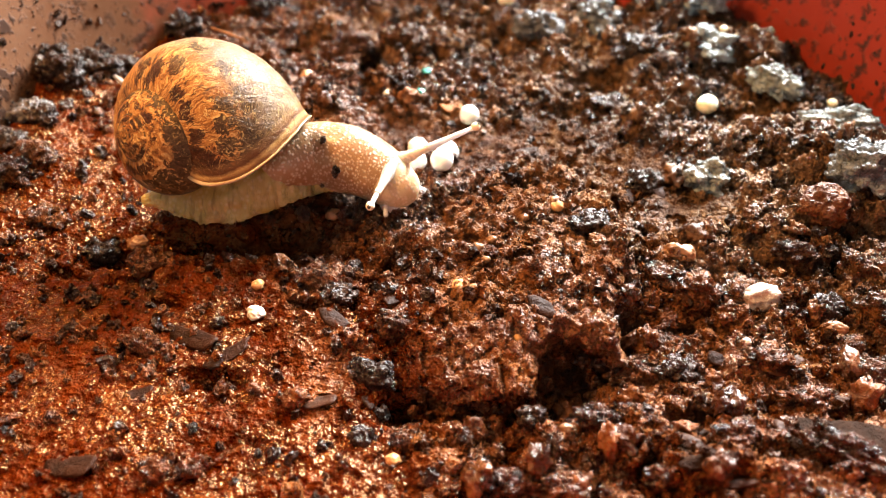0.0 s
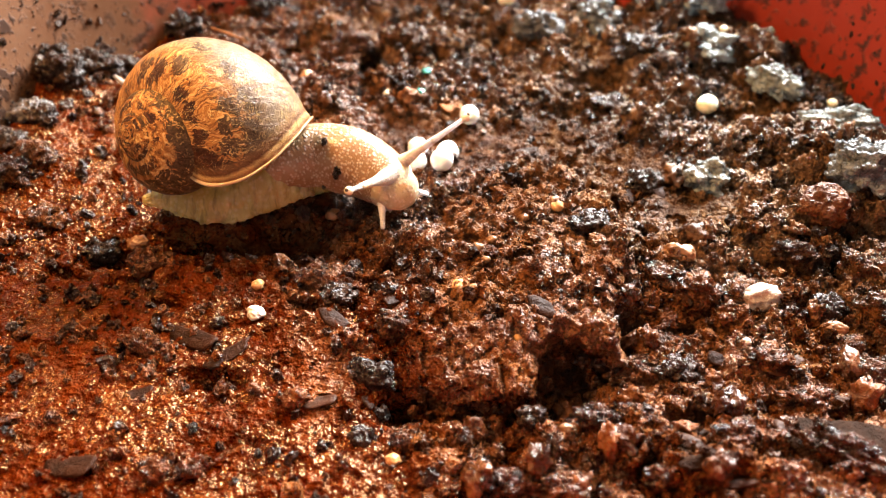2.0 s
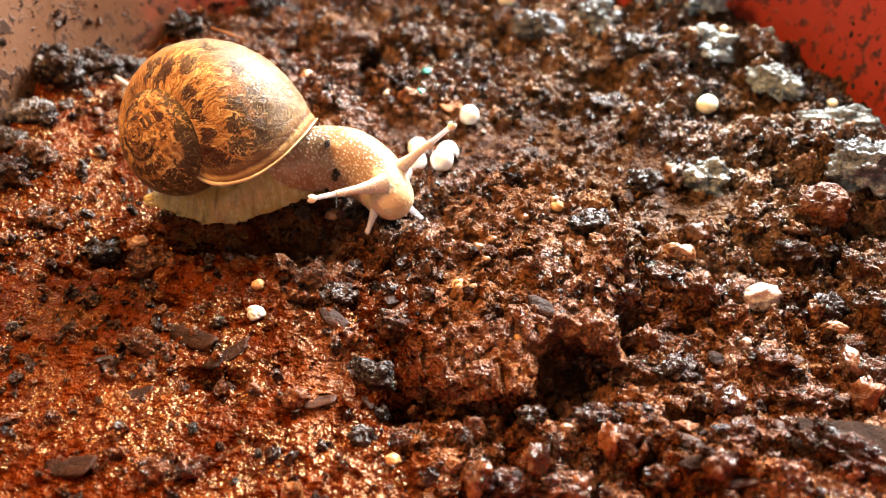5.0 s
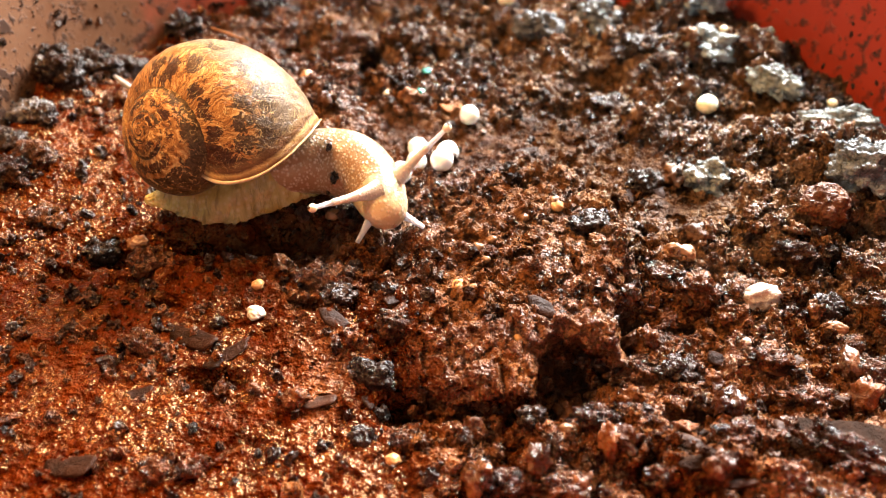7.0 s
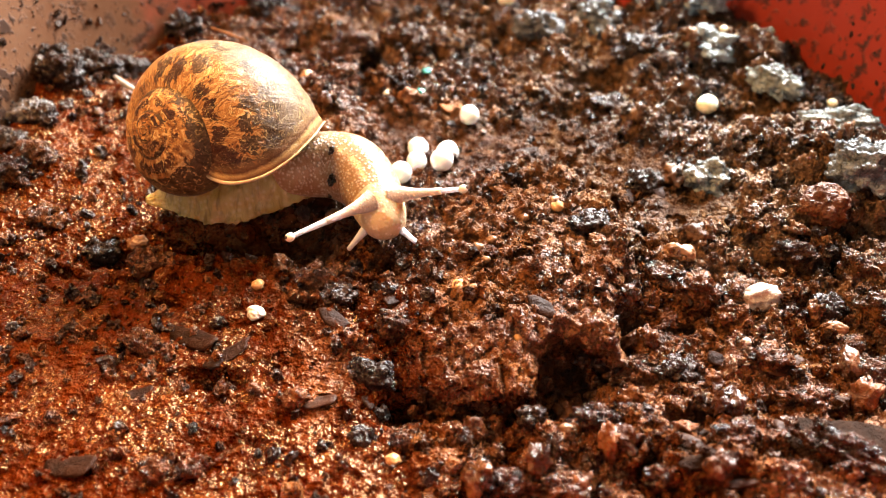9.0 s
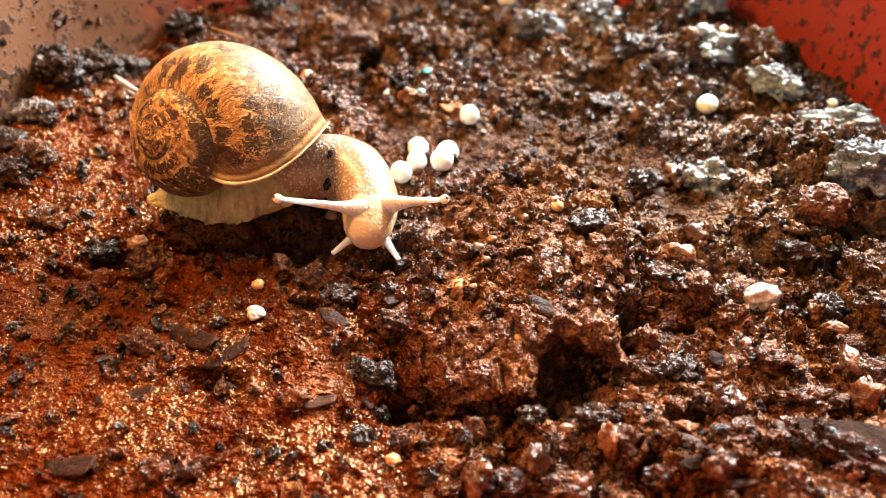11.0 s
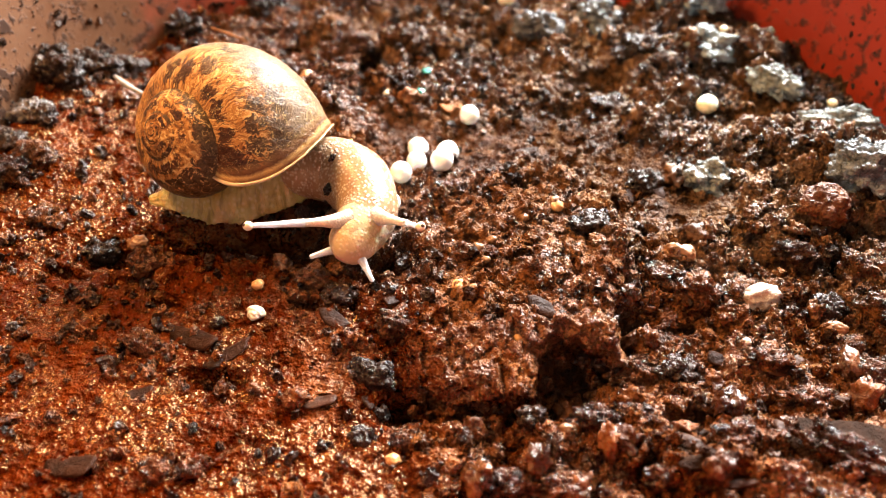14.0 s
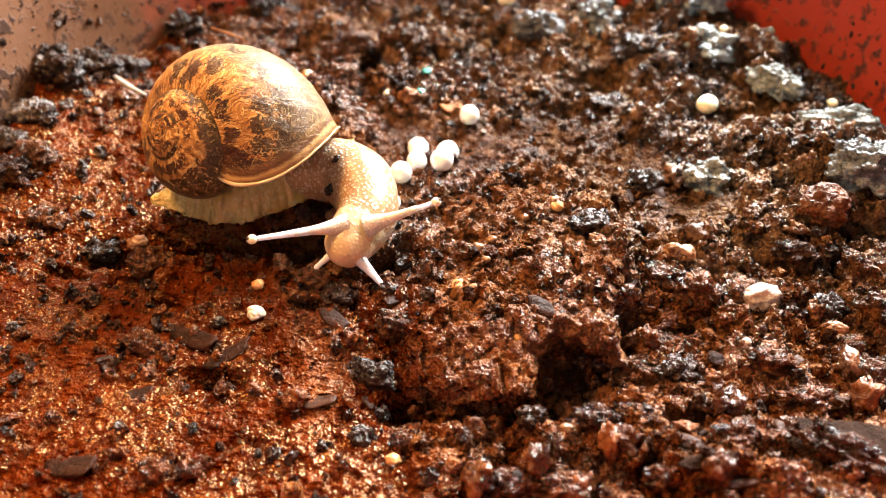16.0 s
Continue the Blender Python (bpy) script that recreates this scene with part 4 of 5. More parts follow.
def build_litter():
    def on(x, y, up):
        return (x, y, ground(x, y) + up)
    tagged(new("husk_ring", tube("husk_ring", [on(-84, 45, 1), on(-82.5, 39, 1.5), on(-77, 32.5, 1.5), on(-73, 33, 1.5)], [0.2, 0.6, 0.7, 0.2], BARK)),
           "curved brown husk fragment against the pot wall", "husk")
    tagged(new("straw_sliver", tube("straw_sliver", [on(-74.3, 34, 1.6), on(-70, 30.5, 1.8), on(-65, 27.8, 1.6)], [0.25, 0.65, 0.3], STRAW)),
           "pale glossy sliver of straw behind the snail shell", "straw")
    tagged(new("straw_sliver", tube("straw_sliver", [(-57, 56.7, 2.6), (-52.5, 54.3, 2.4), (-47, 51.5, 1.6)], [0.12, 0.34, 0.12], HUSK)),
           "tan sliver of straw behind the snail shell", "straw")
    tagged(new("root_fibre", tube("root_fibre", [on(41.4, 18.8, 0.6), on(44.7, 22.3, 1.6), on(49, 27.6, 1.2)], [0.1, 0.12, 0.08], STRAW, 6)),
           "fine pale root fibre on the soil", "root fibre")
    for x, y, s in ((-8.8, 25.8, 0.9), (-6, 30, 1.0), (-4.7, 34.5, 0.9), (-7, 28, 0.7)):
        ob = mesh_object("moss_flake", blob(s * 1.3, s, s * 0.5, x, 0.3, 3), TEAL)
        ob.matrix_world = pose(x * MM, y * MM, (ground(x, y) + 0.9) * MM)
        tagged(ob, "tiny teal-green flake of moss on the soil", "moss flake", "moss flakes")


def build_crumbs():
    """Loose crumbs too many to count, scattered over the soil."""
    rng = np.random.default_rng(4)
    shapes = {}
    for level in (1, 2):
        shapes[level] = []
        for k in range(14):
            bm = blob(1, rng.uniform(0.55, 0.95), rng.uniform(0.45, 0.8), 300 + k, 0.5, level, 1.3)
            bm.verts.ensure_lookup_table()
            shapes[level].append((np.array([v.co[:] for v in bm.verts]) / MM, np.array([[v.index for v in f.verts] for f in bm.faces])))
            bm.free()
    clumps = rng.uniform(-90, 90, (150, 2))
    # coarse lumps, thickest on the rough side
    lumps = []
    for k in range(14):
        lump = mesh_object("soil_lump", blob(1, rng.uniform(0.6, 0.95), rng.uniform(0.5, 0.85), 340 + k, 0.4, 3, 1.3), CLOD)
        lumps.append(lump.data)
        bpy.data.objects.remove(lump)
    made = 0
    while made < 290:
        x, y = rng.uniform(-90, 90, 2)
        if (x - 1.5) ** 2 + (y + 4) ** 2 > 91 ** 2 or y < -78 or rng.uniform() > 0.1 + 0.9 / (1 + math.exp(-(x + 0.5 * y + 25) / 10)):
            continue
        if any(((x - a) / rx) ** 2 + ((y - c) / ry) ** 2 < 1 for a, c, rx, ry in CALM) or float(great_clod(np.float64(x), np.float64(y))[1]) > 0.2:
            continue
        size = 0.9 + 2.2 * rng.uniform() ** 2.5
        ob = new("soil_lump", lumps[int(rng.integers(14))])
        turn = Euler(rng.uniform(-3, 3, 3)).to_matrix().to_4x4()
        ob.matrix_world = Matrix.Translation((x * MM, y * MM, (ground(x, y) + 0.25 * size) * MM)) @ turn @ Matrix.Scale(size, 4)
        tagged(ob, "coarse wet lump of red-brown soil", "soil lump", "lumps on the soil")
        made += 1
    # splashes of soil stuck to the inner wall of the pot
    verts, faces, count = [], [], 0
    for _ in range(2600):
        turn, z = rng.uniform(0.1, math.pi + 0.3), 2 + 19 * rng.uniform() ** 1.7
        if math.sin(turn * 7) + math.sin(turn * 17 + 1) < rng.uniform(-1.6, 1.2):
            continue
        r = 93.4 + z * 0.175
        size = (0.25 + 1.1 * rng.uniform() ** 3) * (1.0 if turn > 1.6 else 0.7)
        if turn < 1.6 and rng.uniform() < 0.7:
            continue
        v, f = shapes[1][int(rng.integers(14))]
        v = (v * size) @ np.array(Euler(rng.uniform(-3, 3, 3)).to_matrix()).T + np.array([1.5 + r * math.cos(turn), -4 + r * math.sin(turn), z])
        verts.append(v * MM)
        faces.append(f + count)
        count += len(v)
    ob = new("soil_splashes", array_mesh("soil_splashes", np.concatenate(verts), np.concatenate(faces), CHARRED, False))
    tagged(ob, "dark crumbs of soil splashed on the pot wall", "soil crumbs", kind="stuff")
    for name, mat, many, label in (("soil_crumbs", CLOD, 9000, "loose wet crumbs of brown soil"), ("dark_crumbs", CHARRED, 3200, "loose wet crumbs of dark peat")):
        verts, faces, count = [], [], 0
        for _ in range(many):
            if rng.uniform() < 0.5:
                c = clumps[int(rng.integers(len(clumps)))]
                x, y = c + rng.normal(0, 4.5, 2)
            else:
                x, y = rng.uniform(-90, 90, 2)
            if (x - 1.5) ** 2 + (y + 4) ** 2 > 91 ** 2 or y < -78 or (mat == CLOD and x + 0.55 * y < -42 and rng.uniform() < 0.5):
                continue
            if any(((x - a) / rx) ** 2 + ((y - c) / ry) ** 2 < 1 for a, c, rx, ry in CALM[:4]) and rng.uniform() < 0.6:
                continue
            size = 0.25 + 1.5 * rng.uniform() ** 4
            v, f = shapes[2 if size > 0.7 else 1][int(rng.integers(14))]
            t = Euler(rng.uniform(-3, 3, 3)).to_matrix()
            v = (v * size) @ np.array(t).T + np.array([x, y, ground(x, y) + 0.3 * size])
            verts.append(v * MM)
            faces.append(f + count)
            count += len(v)
        ob = new(name, array_mesh(name, np.concatenate(verts), np.concatenate(faces), mat, False))
        tagged(ob, label, "soil crumbs", kind="stuff")


# ---- the snail, in millimetres ----
PIVOT = Vector((-39.0, -11.0, 18.0))
SHELL_POSE = pose(-52.748, -15.823, 21.539, 66.054, 3.396, -44.055)


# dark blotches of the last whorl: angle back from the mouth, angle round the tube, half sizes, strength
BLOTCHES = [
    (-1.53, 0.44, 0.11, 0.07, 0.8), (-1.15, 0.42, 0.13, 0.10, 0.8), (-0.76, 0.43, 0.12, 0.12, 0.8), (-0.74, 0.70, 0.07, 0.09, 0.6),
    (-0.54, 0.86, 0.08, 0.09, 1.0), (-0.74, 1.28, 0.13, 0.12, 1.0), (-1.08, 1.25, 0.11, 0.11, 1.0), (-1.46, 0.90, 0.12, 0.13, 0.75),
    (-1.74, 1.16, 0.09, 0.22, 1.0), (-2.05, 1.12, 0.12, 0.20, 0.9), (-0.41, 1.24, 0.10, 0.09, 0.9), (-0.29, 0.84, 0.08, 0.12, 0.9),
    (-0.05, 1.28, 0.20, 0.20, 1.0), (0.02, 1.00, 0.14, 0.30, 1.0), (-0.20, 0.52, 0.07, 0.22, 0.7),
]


def pigment_shade(T, P):
    """How dark the shell is by pigment and the spire's painted shade, from 0 to 1, by the angle along the coil and
    round its tube.
    """
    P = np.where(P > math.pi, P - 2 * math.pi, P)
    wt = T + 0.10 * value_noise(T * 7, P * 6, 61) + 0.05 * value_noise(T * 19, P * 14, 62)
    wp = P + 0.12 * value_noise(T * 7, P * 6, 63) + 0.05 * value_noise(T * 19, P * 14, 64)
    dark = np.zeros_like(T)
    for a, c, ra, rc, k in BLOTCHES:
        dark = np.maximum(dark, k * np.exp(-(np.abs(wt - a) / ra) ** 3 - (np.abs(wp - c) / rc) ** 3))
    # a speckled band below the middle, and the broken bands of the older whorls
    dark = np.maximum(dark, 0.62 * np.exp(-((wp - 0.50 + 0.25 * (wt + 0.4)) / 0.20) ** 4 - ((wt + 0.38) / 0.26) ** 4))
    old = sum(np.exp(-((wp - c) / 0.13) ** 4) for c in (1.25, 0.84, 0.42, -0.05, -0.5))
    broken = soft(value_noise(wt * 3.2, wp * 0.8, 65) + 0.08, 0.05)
    # underside of the spire: brown of its own, deepened by painted shade
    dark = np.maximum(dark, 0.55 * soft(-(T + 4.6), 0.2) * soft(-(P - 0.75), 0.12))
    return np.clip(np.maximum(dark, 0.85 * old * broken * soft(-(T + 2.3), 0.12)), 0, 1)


def shell_mesh():
    """A globular, right-handed coil; origin at its apex, axis along z."""
    grow, d, h, a, b, size, dome = 1.982, 8.21, 19.793, 12.985, 14.759, 0.912, 1.146
    k = math.log(grow) / (2 * math.pi)
    turns, n = 760, 140
    th = np.linspace(-5.0 * 2 * math.pi, 0, turns)
    ph = np.linspace(0, 2 * math.pi, n, endpoint=False)
    T, P = np.meshgrid(th, ph, indexing="ij")
    # the mouth is cut aslant
    T = T + np.clip(1 + T / 4, 0, 1) * (-0.354 * np.cos(P) + 0.451 * np.sin(P))
    s = np.exp(k * T) * size
    mouth = th[:, None] + 0 * P
    ridge = 1 + 0.005 * np.sin(T * 26 + 2 * np.sin(P * 2)) * np.exp(k * T) + 0.003 * np.sin(T * 71 + P)
    ridge = ridge + 0.006 * value_noise(T * 5, np.cos(P) * 2 + np.sin(P) * 3, 66)
    # the lip turns out a little at the mouth, and the last whorl droops towards it
    flare = 1 + 0.035 * np.exp(mouth / 0.05)
    droop = 1.656 * np.clip((T + 2) / 2, 0, 1.4) ** 2
    mid = -h * size * np.exp(k * T) ** dome - droop * s
    r = (d + a * ridge * flare * np.cos(P)) * s
    z = mid + b * ridge * flare * np.sin(P) * s
    verts = np.stack([r * np.cos(-T), r * np.sin(-T), z], -1)
    # the inside of the mouth, as a second skin
    cen = np.stack([d * s * np.cos(-T), d * s * np.sin(-T), mid], -1)
    keep = 120
    inner = (cen + (verts - cen) * 0.94)[-keep:][::-1]
    both = np.concatenate([verts, inner])
    data = array_mesh("shell", both.reshape(-1, 3) * MM, grid_faces(turns + keep, n, True), SHELL)

    def twice(x):
        return np.concatenate([x, x[-keep:][::-1]])

    turned = np.where(P > math.pi, P - 2 * math.pi, P)
    for key, arr in (("along", twice(T)), ("round", twice(turned)), ("pigment_shade", twice(pigment_shade(T, P))), ("mouth", np.concatenate([-mouth, 1 + 0 * mouth[-keep:]]))):
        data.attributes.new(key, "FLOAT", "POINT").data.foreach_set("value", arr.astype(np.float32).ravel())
    return data, verts[-1]


def lip_mesh(ring):
    pts = [Vector(p) for p in ring]
    mid = sum(pts, Vector()) / len(pts)
    verts, n = [], 10
    for i, p in enumerate(pts):
        thick = min(1.0, max(0.12, 0.55 + math.cos(2 * math.pi * i / len(pts))))
        out = (p - mid).normalized()
        ahead = Vector((0, -1, 0))
        for j in range(n):
            t = 2 * math.pi * j / n
            verts.append((p + thick * (0.27 * out * math.cos(t) + 0.33 * ahead * math.sin(t))) * MM)
    faces = grid_faces(len(pts) + 1, n, True) % (len(pts) * n)
    return array_mesh("lip", verts, faces, LIP)


FOOT_WIDTHS = [(0.0, 0.5), (0.06, 2.2), (0.18, 5.2), (0.38, 8.2), (0.52, 8.0), (0.62, 6.3), (0.75, 5.6), (1.0, 5.4)]


def foot_mesh():
    """The long sole with its thin, scalloped edge, tail first, in the pose that it has at the start."""
    line = [Vector(p) for p in FOOT_LINE]
    n, m = 220, 56
    verts = []
    for i in range(n):
        u = i / (n - 1) * (len(line) - 1)
        k = min(int(u), len(line) - 2)
        w = u - k
        p0, p1, p2, p3 = line[max(k - 1, 0)], line[k], line[k + 1], line[min(k + 2, len(line) - 1)]
        p = 0.5 * (2 * p1 + (p2 - p0) * w + (2 * p0 - 5 * p1 + 4 * p2 - p3) * w * w + (3 * p1 - p0 - 3 * p2 + p3) * w ** 3)
        d = (p2 - p1).normalized()
        side = d.cross(Vector((0, 0, 1))).normalized()
        q = i / (n - 1)
        wide = float(np.interp(q, [a for a, _ in FOOT_WIDTHS], [b for _, b in FOOT_WIDTHS]))
        high = FOOT_HIGH * min(1, 0.10 + 1.7 * q)
        wave = math.sin(q * 41 + 1.9 * math.sin(q * 17)) + 0.8 * noise.noise(Vector((q * 38, 3.1, 0)))
        for j in range(m):
            t = 2 * math.pi * j / m
            c, s = math.cos(t), math.sin(t)
            # the dome narrows upward; a thin hem runs out at its foot
            hem = math.exp(-((s + 0.42) / 0.22) ** 2) * min(1, 6 * q)
            out = wide * (abs(c) ** 0.75) * (0.80 if s > 0 else 0.86) * (1 - 0.18 * max(s, 0))
            out += hem * (0.16 * wide + 0.45 * wave + 0.35 * noise.noise(Vector((q * 90, c, 7))))
            z = high * (s if s > 0 else 0.5 * s) + hem * (0.35 * noise.noise(Vector((q * 46, c, 1))) + 0.3 * wave)
            fold = 0.16 * math.sin(q * 150 + 3 * noise.noise(Vector((q * 20, s, 5)))) * max(0, 0.9 - abs(s)) * min(1, 4 * q)
            lump = 0.22 * noise.noise(Vector((q * 30, c * 3, s * 3))) + fold
            verts.append((p + side * ((out + lump) * (1 if c > 0 else -1)) + Vector((0, 0, z + lump * s))) * MM)
    return array_mesh("foot", verts, grid_faces(n, m, True), FOOT)


def with_rest(ob, start):
    """Stores where each point lies along the unbent body."""
    co = np.array([v.co[:] for v in ob.data.vertices], dtype=np.float32)
    co[:, 2] += start * MM
    ob.data.attributes.new("rest", "FLOAT_VECTOR", "POINT").data.foreach_set("vector", co.ravel())
    return ob


def ellipsoid(rx, ry, rz, seed, bumps=0.03, u=40, v=26):
    bm = bmesh.new()
    bmesh.ops.create_uvsphere(bm, u_segments=u, v_segments=v, radius=1.0)
    for w in bm.verts:
        n = 1 + bumps * noise.noise(w.co * 2.4 + Vector((seed, 0, seed)))
        w.co = Vector((w.co.x * rx, w.co.y * ry, w.co.z * rz)) * n * MM
    return bm


def stalk_mesh(length, root, tip):
    """A tapered tentacle; its tip at the origin, its root down the z axis."""
    rows, n = 26, 20
    verts = []
    for i in range(rows):
        q = i / (rows - 1)
        z = -length * (1 - q)
        r = tip + (root - tip) * (1 - q) ** 1.7
        for j in range(n):
            t = 2 * math.pi * j / n
            verts.append((r * math.cos(t) * MM, r * math.sin(t) * MM, z * MM))
    verts += [(0.5 * tip * math.cos(2 * math.pi * j / n) * MM, 0.5 * tip * math.sin(2 * math.pi * j / n) * MM, 0.35 * tip * MM) for j in range(n)]
    verts += [(0.0, 0.0, 0.45 * tip * MM)] * n
    return array_mesh("tentacle", verts, grid_faces(rows + 2, n, True), STALK)


def stalk_base_mesh():
    """The thick root of an eye tentacle, from inside the head outward along z."""
    rows, n = 18, 20
    verts = []
    for i in range(rows):
        q = i / (rows - 1)
        r = 0.62 + 1.45 * (1 - q) ** 2.4
        for j in range(n):
            t = 2 * math.pi * j / n
            verts.append((r * math.cos(t) * MM, r * math.sin(t) * MM, (-1.5 + 9.0 * q) * MM))
    verts += [(0.0, 0.0, 7.55 * MM)] * n
    return array_mesh("tentacle_base", verts, grid_faces(rows + 1, n, True), STALK_ROOT)


def between(rows, t):
    """The row's values at t, eased through the rows."""
    ts = [r[0] for r in rows]
    if t <= ts[0]:
        return Vector(rows[0][1:])
    if t >= ts[-1]:
        return Vector(rows[-1][1:])
    i = max(k for k, s in enumerate(ts) if s <= t)
    a, b = rows[i], rows[i + 1]
    pa, pb = rows[max(i - 1, 0)], rows[min(i + 2, len(rows) - 1)]
    u, w = (t - a[0]) / (b[0] - a[0]), b[0] - a[0]
    A, B = Vector(a[1:]), Vector(b[1:])
    ma = (B - Vector(pa[1:])) / max(b[0] - pa[0], 1e-6) * w
    mb = (Vector(pb[1:]) - A) / max(pb[0] - a[0], 1e-6) * w
    return (2 * u ** 3 - 3 * u * u + 1) * A + (u ** 3 - 2 * u * u + u) * ma + (-2 * u ** 3 + 3 * u * u) * B + (u ** 3 - u * u) * mb


def metres(m):
    """A pose in millimetres as a pose in metres."""
    out = m.copy()
    out.translation = m.translation * MM
    return out


NECK_RADII = [(0.0, 4.6), (0.2, 6.1), (0.45, 6.5), (0.7, 5.7), (0.88, 5.1), (1.0, 4.5)]
SEGMENTS = 44


def neck_radius(q):
    return float(np.interp(q, [a for a, _ in NECK_RADII], [b for _, b in NECK_RADII]))


def spine(t, q):
    """Place and direction on the neck's middle line at t."""
    pts = [between(r, t) for r in (NECK_ROOT, NECK_BACK, NECK_MIDDLE, NECK_FRONT, HEAD)]

    def place(q):
        u = min(max(q, 0), 0.9999) * 4
        k = int(u)
        w = u - k
        p0, p1, p2, p3 = pts[max(k - 1, 0)], pts[k], pts[k + 1], pts[min(k + 2, 4)]
        return 0.5 * (2 * p1 + (p2 - p0) * w + (2 * p0 - 5 * p1 + 4 * p2 - p3) * w * w + (3 * p1 - p0 - 3 * p2 + p3) * w ** 3)

    return place(q), (place(q + 0.03) - place(q - 0.03)).normalized()


def along(p, d):
    """A pose at p whose z runs along d and whose y stays upward."""
    side = Vector((0, 0, 1)).cross(d).normalized()
    up = d.cross(side)
    return Matrix(((side.x, up.x, d.x, p.x), (side.y, up.y, d.y, p.y), (side.z, up.z, d.z, p.z), (0, 0, 0, 1)))


def shell_move(t):
    dx, dy, dz, *turn = between(SHELL_SHIFT, t)
    w = Vector([radians(a) for a in turn])
    turned = Matrix.Rotation(w.length, 4, w.normalized()) if w.length > 1e-6 else Matrix.Identity(4)
    return Matrix.Translation(Vector((dx, dy, dz)) + PIVOT) @ turned @ Matrix.Translation(-PIVOT)


def root_pose(t):
    s = between(SHELL_SHIFT, t)
    return Matrix.Translation((-39 + s[0], -6, 0))


def stalk_pose(tip_rows, root_rows, t):
    tip, root = between(tip_rows, t), between(root_rows, t)
    return along(tip, (tip - root).normalized())


def root_of_stalk(tip_rows, root_rows, t):
    tip, root = between(tip_rows, t), between(root_rows, t)
    return along(root, (tip - root).normalized())


snail = tagged(new("garden_snail"), "garden snail with mottled brown shell crawling on wet soil", "snail")
MOVES = []


def snail_part(ob, where):
    ob.parent = snail
    MOVES.append((ob, where))
    return ob


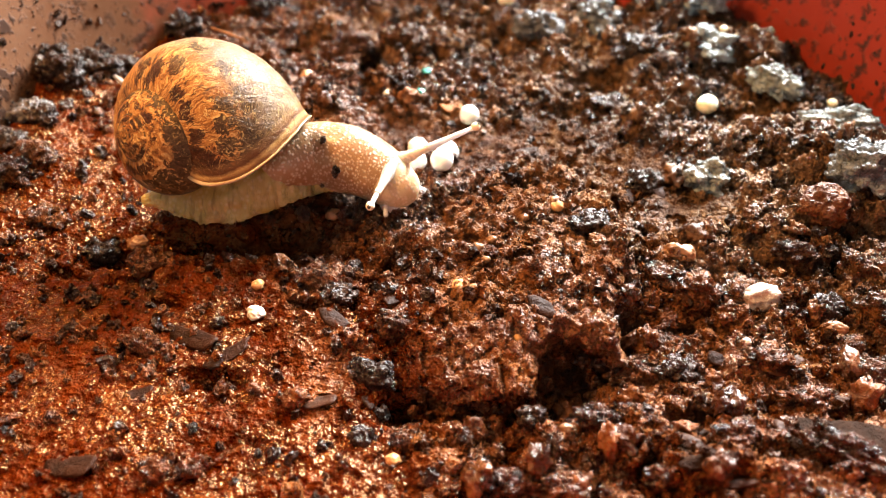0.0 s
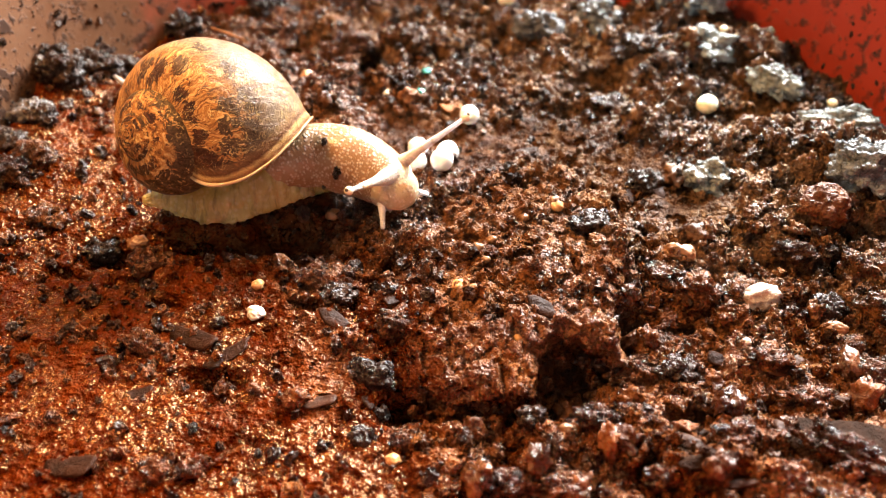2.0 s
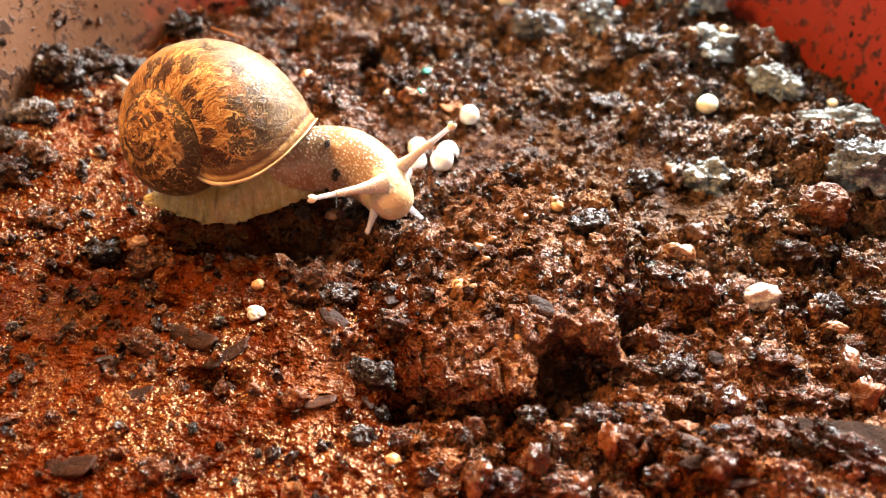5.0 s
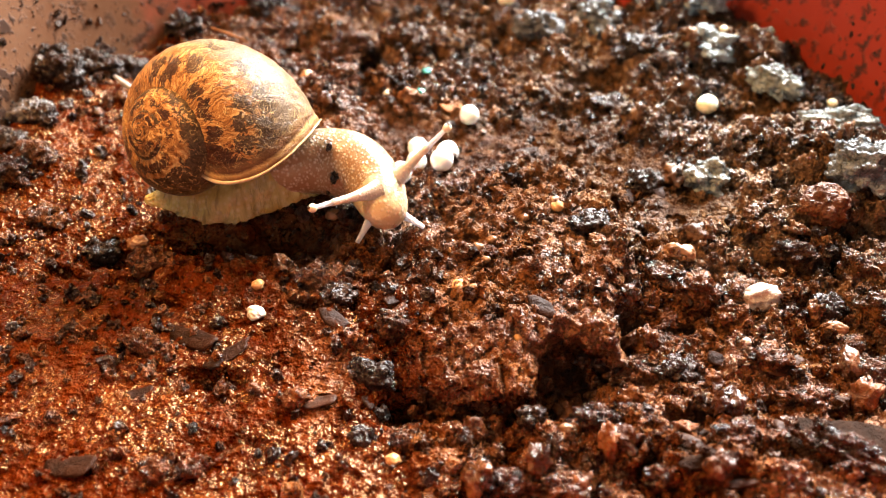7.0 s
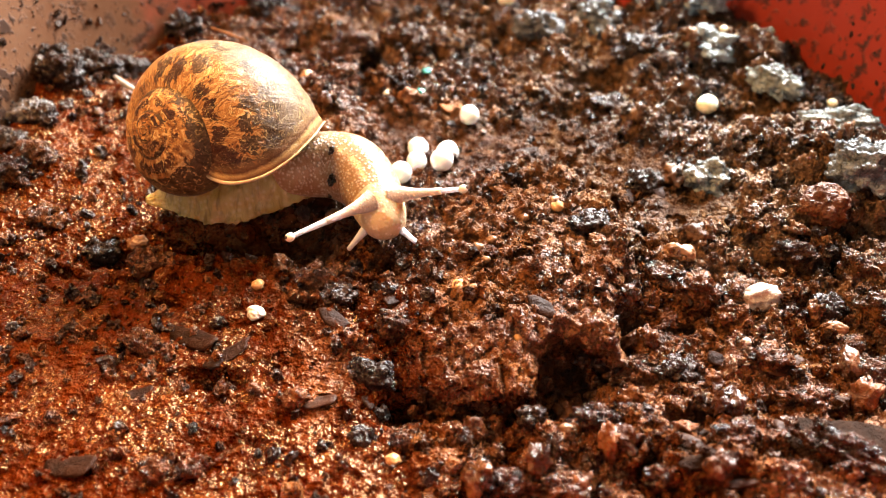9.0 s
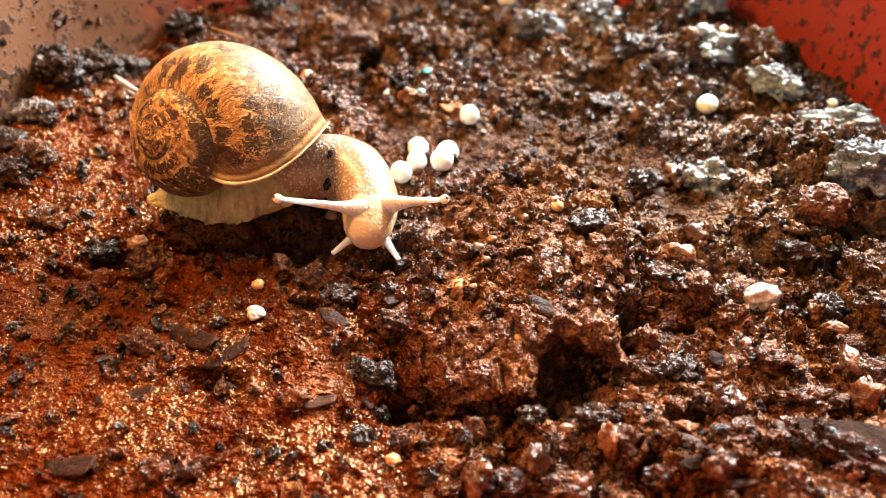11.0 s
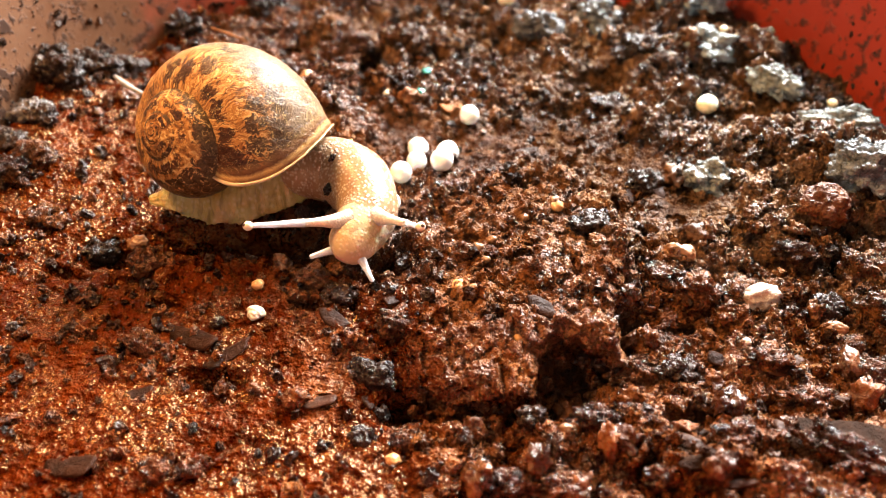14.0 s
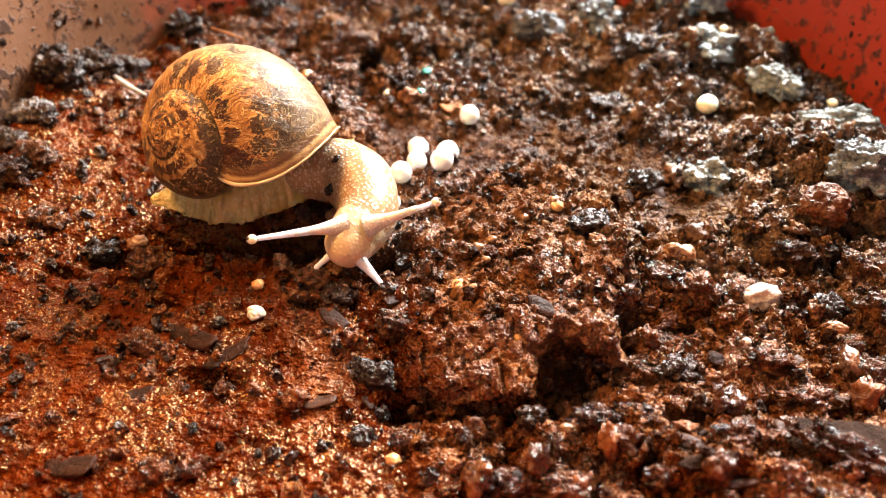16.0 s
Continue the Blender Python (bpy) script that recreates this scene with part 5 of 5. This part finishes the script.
def build_snail():
    data, ring = shell_mesh()
    shell = snail_part(tagged(new("shell", data), "coiled glossy shell mottled tan and dark brown"), lambda t: shell_move(t) @ SHELL_POSE)
    lip = new("lip", lip_mesh(ring))
    lip.parent = shell
    tagged(lip, "pale rounded shell lip")
    foot = snail_part(tagged(new("foot", foot_mesh()), "pale greenish cream foot with frilled edge"),
                      lambda t: Matrix.Translation((between(FOOT_SHIFT, t)[0], 0, 0)))
    segs = []
    for i in range(SEGMENTS):
        q = i / (SEGMENTS - 1)
        r = neck_radius(q)
        ob = mesh_object("neck_segment", ellipsoid(r * 0.93, r, r * 1.05, i * 0.13, 0.02), SKIN)
        with_rest(ob, 27.0 * q)
        if q > 0.86:
            ob.data.materials[0] = SNOUT
        segs.append(snail_part(ob, lambda t, q=q: along(*spine(t, q))))
    head = mesh_object("head", ellipsoid(4.25, 4.1, 5.1, 7.7, 0.03), SNOUT)
    with_rest(head, 28.0)
    snail_part(tagged(head, "rounded cream snout"), lambda t: along(spine(t, 1.0)[0] + spine(t, 1.0)[1] * 0.5, spine(t, 1.0)[1]))
    for name, tip, root, length, r0, r1 in (("upper_tentacle", FAR_STALK_TIP, FAR_STALK_ROOT, 9.2, 0.72, 0.40), ("upper_tentacle", NEAR_STALK_TIP, NEAR_STALK_ROOT, 9.2, 0.72, 0.40),
                                            ("lower_tentacle", FAR_FEELER_TIP, FAR_FEELER_ROOT, 6.5, 1.25, 0.42), ("lower_tentacle", NEAR_FEELER_TIP, NEAR_FEELER_ROOT, 6.5, 1.25, 0.42)):
        ob = snail_part(tagged(new(name, stalk_mesh(length, r0, r1)), "translucent pale tentacle"), lambda t, a=tip, b=root: stalk_pose(a, b, t))
        if name == "upper_tentacle":
            base = tagged(new("tentacle_base", stalk_base_mesh()), "pale translucent root of the eye tentacle")
            snail_part(base, lambda t, a=tip, b=root: root_of_stalk(a, b, t))
            part("eye_bulb", ellipsoid(0.78, 0.78, 0.85, 3.0, 0.02, 20, 14), BULB, ob, "pale round eye bulb")
            eye = part("eye_spot", ellipsoid(0.36, 0.36, 0.30, 1.0, 0.0, 14, 10), EYE, ob, "dark eye spot")
            eye.location = (0, 0.25 * MM, 0.62 * MM)
    for k, (i, side, up, size) in enumerate(SPECKS):
        r = neck_radius(i / (SEGMENTS - 1))
        ob = part("soil_speck", blob(size, size * 1.25, size * 0.7, 60 + k, 0.35, 3), CHARRED, segs[i], "dark crumb of soil stuck to the neck")
        a = math.atan2(up, side)
        ob.location = (r * 0.94 * math.cos(a) * MM, r * 0.98 * math.sin(a) * MM, 0)


def build_room():
    """Plain walls, table top and ceiling that close the place, with one window opening."""
    def box(name, x0, x1, y0, y1, z0, z1, mat, label):
        bm = bmesh.new()
        bmesh.ops.create_cube(bm, size=1.0)
        for v in bm.verts:
            v.co = Vector(((x0 + x1) / 2 + v.co.x * (x1 - x0), (y0 + y1) / 2 + v.co.y * (y1 - y0), (z0 + z1) / 2 + v.co.z * (z1 - z0)))
        ob = mesh_object(name, bm, mat, False)
        tagged(ob, label, kind="structure")

    box("floor", -0.5, 0.7, -0.5, 0.30, -0.1, -0.062, WOOD, "plain brown wooden table top under the pot")
    box("wall_south", -0.5, 0.7, -0.56, -0.5, -0.1, 0.6, PLASTER, "plain plaster wall")
    box("wall_west", -0.56, -0.5, -0.56, 0.36, -0.1, 0.6, PLASTER, "plain plaster wall")
    box("wall_east", 0.7, 0.76, -0.56, 0.36, -0.1, 0.6, PLASTER, "plain plaster wall")
    box("wall_north_1", -0.5, 0.02, 0.30, 0.36, -0.1, 0.6, PLASTER, "plain plaster wall beside the window")
    box("wall_north_2", 0.31, 0.7, 0.30, 0.36, -0.1, 0.6, PLASTER, "plain plaster wall beside the window")
    box("wall_north_3", 0.02, 0.31, 0.30, 0.36, -0.1, 0.09, PLASTER, "plain plaster wall below the window")
    box("wall_north_4", 0.02, 0.31, 0.30, 0.36, 0.36, 0.6, PLASTER, "plain plaster wall above the window")
    box("ceiling", -0.56, 0.76, -0.56, 0.36, 0.6, 0.66, PLASTER, "plain white ceiling")


def motions():
    times = [0.5 * i for i in range(33)]
    walk(snail, [(t, metres(root_pose(t))) for t in times])
    for ob, where in MOVES:
        walk(ob, [(t, metres(root_pose(t).inverted() @ where(t))) for t in times])


build_soil()
build_pot()
build_room()
build_snail()
build_eggs()
build_clods()
build_stones()
build_chips()
build_litter()
build_crumbs()
motions()
